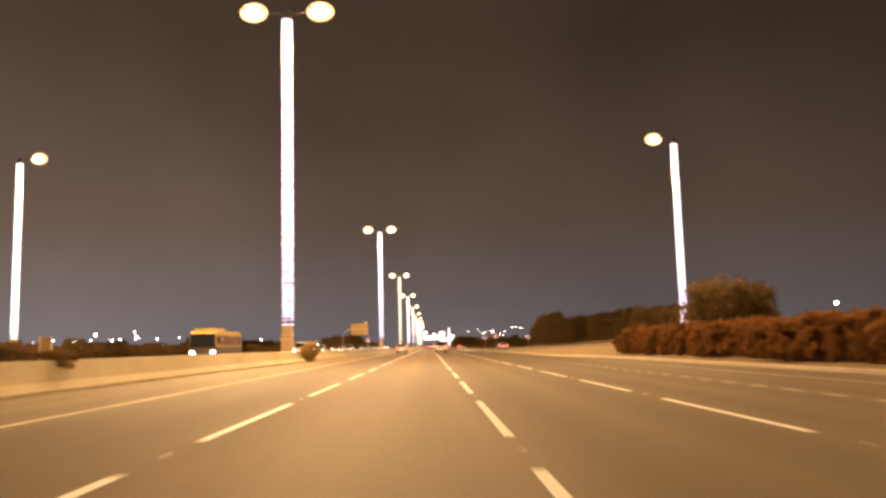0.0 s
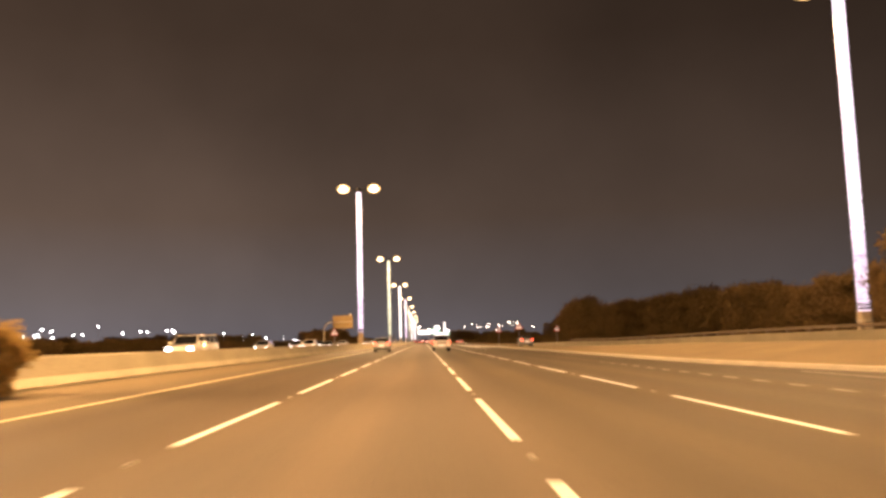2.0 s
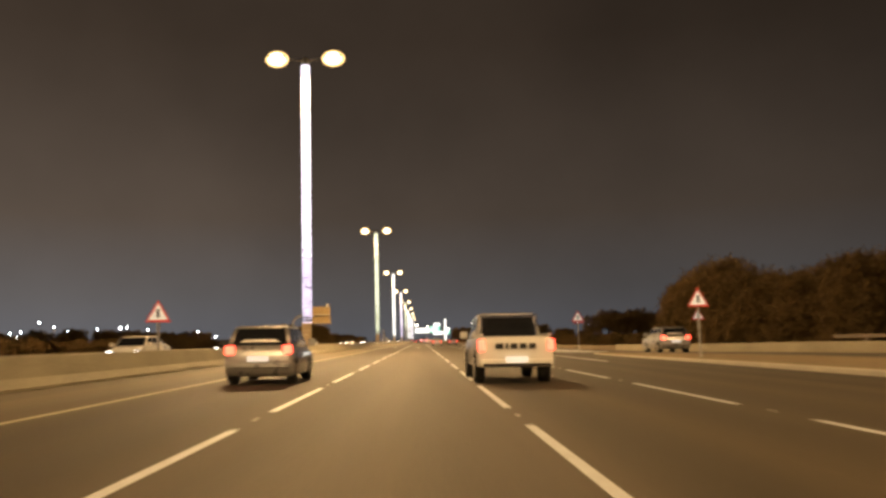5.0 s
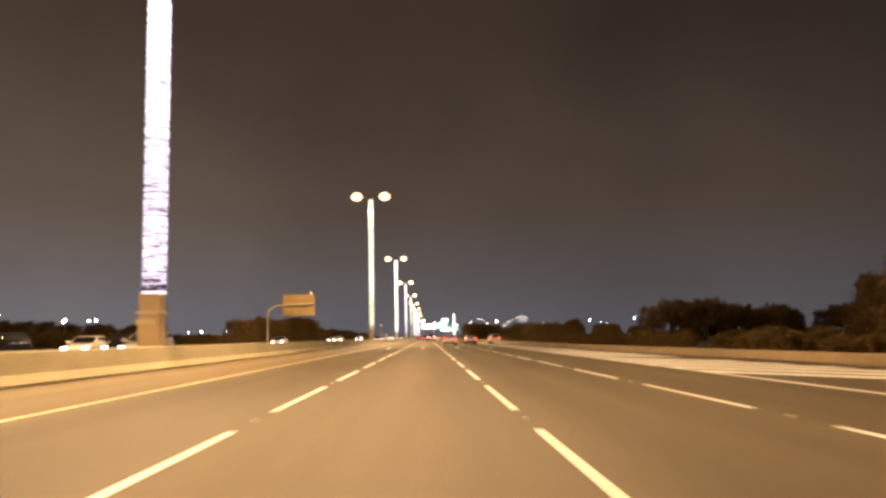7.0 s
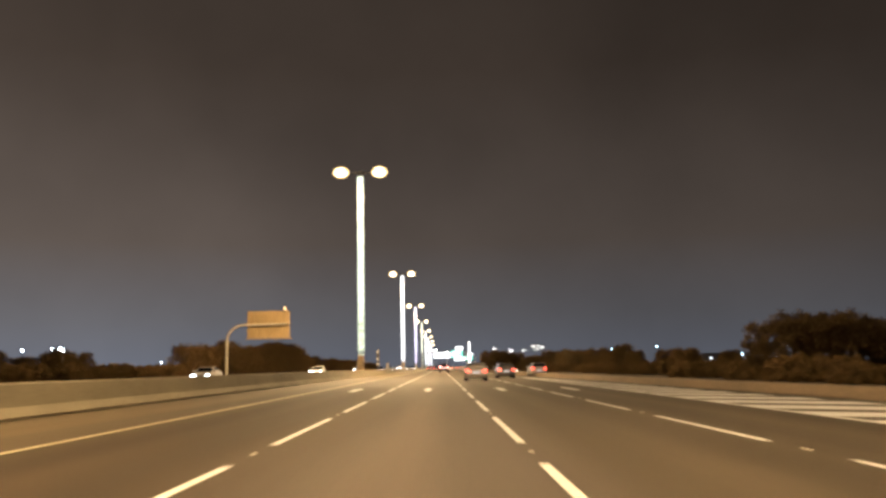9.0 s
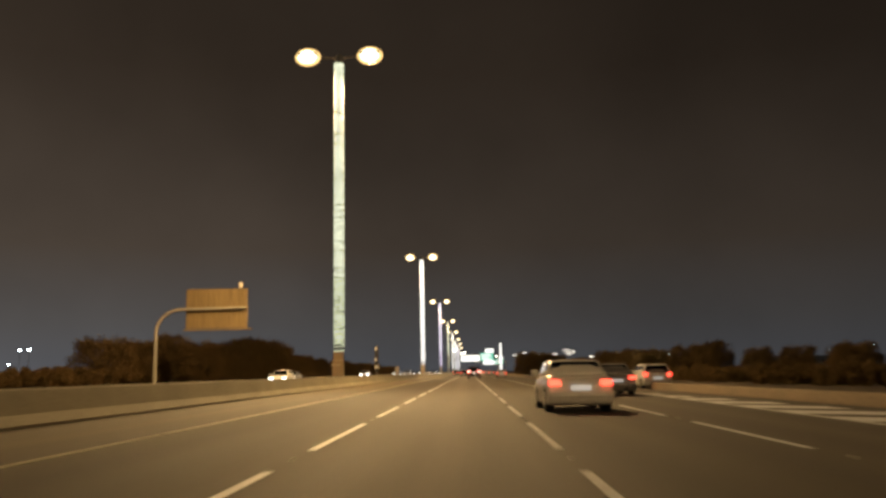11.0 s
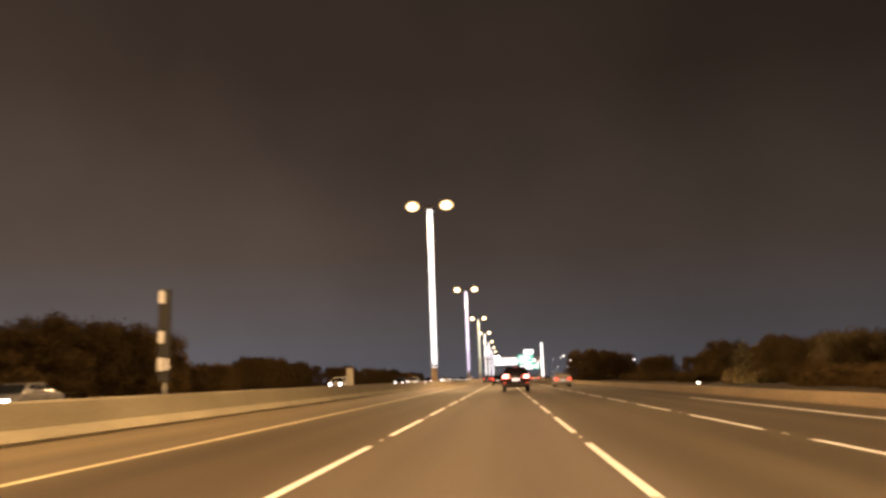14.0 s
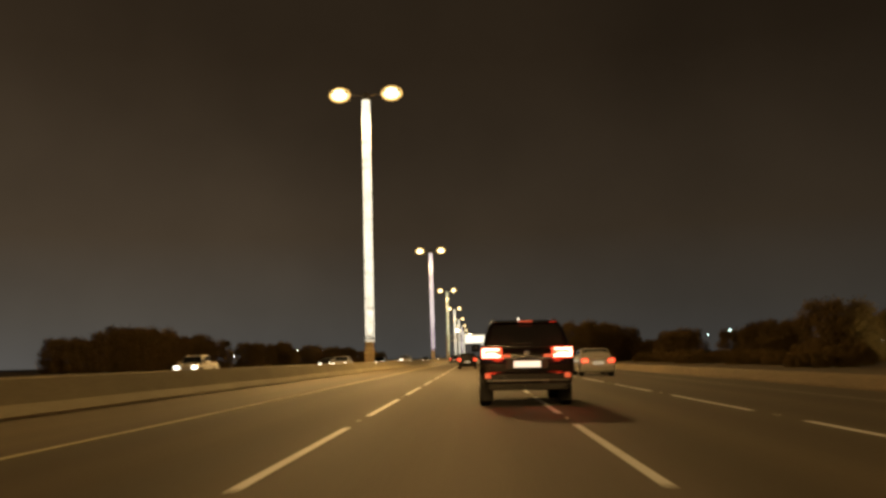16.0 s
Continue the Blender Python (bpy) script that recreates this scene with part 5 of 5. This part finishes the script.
park = "row of white park lamps"
for x, y in ((-76, 110), (-73, 140), (-65.7, 165), (-68, 195), (-64, 235), (-62, 254), (-59, 293), (-58, 330), (-77, 219), (-95, 260), (-117, 371), (-105, 330), (-98, 420), (-90, 470)):
    far_lamp(x, y, 4.2 - (x < -85) * 0.8, 0.17, M_COOL, "slim post lamp with a cool white globe", park)
rng = random.Random(5)
for i in range(14):
    far_lamp(-60 - rng.uniform(0, 60), 560 + i * 24, 3.2 + rng.uniform(0, 2), rng.uniform(0.2, 0.4), M_COOL, "distant street lamp with a white head", "distant lamps")
for x, z in ((47, 23), (57, 27), (64, 21), (72, 22), (75, 25), (91, 24), (98, 29), (104, 31), (106, 25), (110, 28), (124, 19)):
    far_lamp(x * 2.1, 2030 + rng.uniform(-60, 60), z * 1.45, rng.uniform(0.5, 0.7), M_WARM, "distant tall twin-armed street lamp with warm heads", "distant lamps ahead", 2.4)
for i in range(12):   # smaller lamps between the tall ones
    far_lamp(100 + i * 14 + rng.uniform(-5, 5), 1950 + rng.uniform(-80, 80), 19 + rng.uniform(-6, 12), rng.uniform(0.4, 0.75), M_WARM, "distant street lamp with a warm head", "distant lamps ahead")
for i in range(22):  # a lit quarter beyond the oncoming side
    far_lamp(-150 - i * 9 + rng.uniform(-4, 4), 345 + (i * 37 % 90), 5.0 + rng.uniform(0, 2.4), rng.uniform(0.12, 0.24), M_COOL, "distant street lamp with a white head", "distant lamps")
for x, z in ((-218, 8.1), (-212, 8.4), (-191, 8.2), (-186, 8.6), (-177.5, 12.6), (-164, 8.4), (-150.6, 8.8), (-140, 9.1), (-137, 9.2)):
    far_lamp(x, 500, z, 0.36, M_COOL, "distant street lamp with a white head", "distant lamps")
for i in range(9):   # the road bends and climbs away far ahead
    far_lamp(-8 + i * i * 0.55 + rng.uniform(-2, 2), 770 + i * 34, 13 + rng.uniform(-2, 4), 0.5, M_WARM, "distant tall street lamp with a warm head", "distant lamps ahead")
for x, y, z, s in ((182, 1070, 17, 1.3), (291, 1300, 23, 1.6), (196, 1075, 15, 0.8), (206, 1090, 15, 0.7), (305, 640, 16, 1.2), (313, 700, 13, 0.8), (263, 823, 12, 1.3), (250, 760, 13, 1.0), (282, 800, 12, 0.9),
                   (236, 790, 11, 0.7), (150, 700, 6, 0.5), (180, 690, 6, 0.5), (225.6, 446.3, 18.6 - 0.62 * lev(225.6), 2.0)):
    far_lamp(x, y, z, s * 0.5, M_BLUE, "distant floodlight mast with a blue-white head", "distant floodlights")
for f in (0.0, 0.26, 0.48, 0.82, 1.0):
    far_lamp(-56 + 7 * f, 618 + 60 * f, 4.4, 0.26, M_COOL, "slim post lamp with a cool white globe", park)


def garden_floodlight(x, y, aim):
    """A low floodlight on the verge that lights the foliage behind it."""
    f = thing("garden_floodlight", pose(x, y, lev(x) + 0.02), "small lit floodlight on the ground among the roadside shrubs", "floodlight", "verge floodlights")
    part("bracket", boxed(-0.16, 0.16, -0.03, 0.05, -0.02, 0.14, bevel=0.01), M_STEEL, f)
    head = part("housing", boxed(-0.16, 0.16, -0.09, 0.12, 0.12, 0.34, bevel=0.03), M_DARK, f)
    part("lens", boxed(-0.12, 0.12, -0.112, -0.088, 0.17, 0.29, bevel=0.01), M_FLOOD, head, "bright warm lens")
    data = bpy.data.lights.new("garden_light", "SPOT")
    data.energy, data.color, data.spot_size, data.spot_blend, data.shadow_soft_size = 2600, (1.0, 0.86, 0.50), radians(80), 0.8, 0.15
    new("garden_light", data).matrix_world = look((x, y, lev(x) + 0.5), aim)


garden_floodlight(17.9, 389, (29, 396, 3.5))
garden_floodlight(33.0, 422, (36, 431, 3.5))
garden_floodlight(24.0, 383, (33, 388, 3.5))
hall = thing("low_building", pose(255, 850, 0), "long low lit building on the skyline", "building")
part("wall", boxed(-45, 45, 0, 14, -0.1, 7.5), M_WALL, hall)
part("roof", boxed(-46, 46, -1, 15, 7.5, 8.1), M_STEEL, hall)
for i in range(10):
    part("window", boxed(-42 + i * 8.6, -40.2 + i * 8.6, -0.1, -0.02, 3.2, 4.8), M_WINDOW if i % 3 == 0 else M_GLASS, hall)

# ---------------------------------------------------------------- markings, piece by piece
def shared(name, mesh, parent, m):
    ob = new(name, mesh)
    ob.parent = parent
    ob.matrix_world = m
    return ob


def slab_mesh(name, w, length, mat, t=0.005):
    ob = mesh_object(name, boxed(-w / 2, w / 2, 0, length, 0, t), mat)
    me = ob.data
    bpy.data.objects.remove(ob)
    return me


dash_mesh, dot_mesh = slab_mesh("lane_dash", 0.12, DASH, M_PAINT), slab_mesh("lane_dot", 0.11, 0.85, M_PAINT_OLD)
stud_bm = bmesh.new()
bmesh.ops.create_cone(stud_bm, cap_ends=True, segments=8, radius1=0.04, radius2=0.028, depth=0.02, matrix=Matrix.Translation((0, 0, 0.01)))
tmp = mesh_object("road_stud", stud_bm, M_STUD)
stud_mesh = tmp.data
bpy.data.objects.remove(tmp)
far_bm = bmesh.new()
for x in (L1, L2, L3):
    for k in range(-3, 125):
        y = PHASE + k * PERIOD
        if y < 700:
            shared("lane_dash", dash_mesh, road, road_pose(x, y, 0))
        else:
            add_box(far_bm, x - 0.08, x + 0.08, y, y + DASH, 0, 0.005)
        if -5 < y < 420:
            shared("road_stud", stud_mesh, road, road_pose(x, y + DASH + (PERIOD - DASH) / 2, 0))
y = 25.75 - 16 * 1.95
while y < 84:
    shared("lane_dot", dot_mesh, road, road_pose(L4, y, 0))
    y += 1.95
tilted(part("far_lane_dashes", far_bm, M_PAINT, road))["kind"] = "stuff"
tilted(part("median_line", boxed(X_YELLOW - 0.06, X_YELLOW + 0.06, Y_NEAR, Y_FAR, 0, 0.005), M_PAINT_Y, road, "solid yellow edge line"))
tilted(part("edge_line", boxed(X_EDGE - 0.05, X_EDGE + 0.05, Y_NEAR, 70, 0, 0.005), M_PAINT_OLD, road, "worn pale edge line"))
tilted(part("edge_line", boxed(L4 - 0.07, L4 + 0.09, 150, 352, 0, 0.005), M_PAINT, road, "solid white edge line"))
tilted(part("edge_line", boxed(L4 - 0.05, L4 + 0.06, 352, Y_FAR, 0, 0.005), M_PAINT_FADED, road, "faded edge line"))
# hatched nose between motorway and slip road
for i in range(31):
    y = 182 + i * 3.45
    x0, x1 = L4 + 0.09, lerp_table(y, ((180, 15.3), (205, 13.7), (220, 13.0), (250, 12.2), (266, 11.7), (292, 9.3)))
    drop = (1.6 if y < 200 else 0.6) * (x1 - x0)
    stripe = bmesh.new()
    vs = [stripe.verts.new((a, b, c)) for c in (0.0, 0.005) for a, b in ((x0, y), (x0, y + 1.9), (x1, y + 1.9 - drop), (x1, y - drop))]
    for f in ((0, 1, 2, 3), (7, 6, 5, 4), (0, 4, 5, 1), (1, 5, 6, 2), (2, 6, 7, 3), (3, 7, 4, 0)):
        stripe.faces.new([vs[j] for j in f])
    tilted(part("hatch_stripe", stripe, M_PAINT, road))
for x in (-3.62, 0.0, 3.65, 7.12):
    arrow = bmesh.new()
    add_box(arrow, -0.15, 0.15, 0, 3.7, 0, 0.005)
    vs = [arrow.verts.new((a, b, c)) for c in (0.0, 0.005) for a, b in ((-0.29, 3.7), (0.29, 3.7), (0.0, 5.6))]
    for f in ((0, 1, 2), (5, 4, 3), (0, 3, 4, 1), (1, 4, 5, 2), (2, 5, 3, 0)):
        arrow.faces.new([vs[j] for j in f])
    part("lane_arrow", arrow, M_PAINT, road).matrix_world = road_pose(x, 241.0, 0)
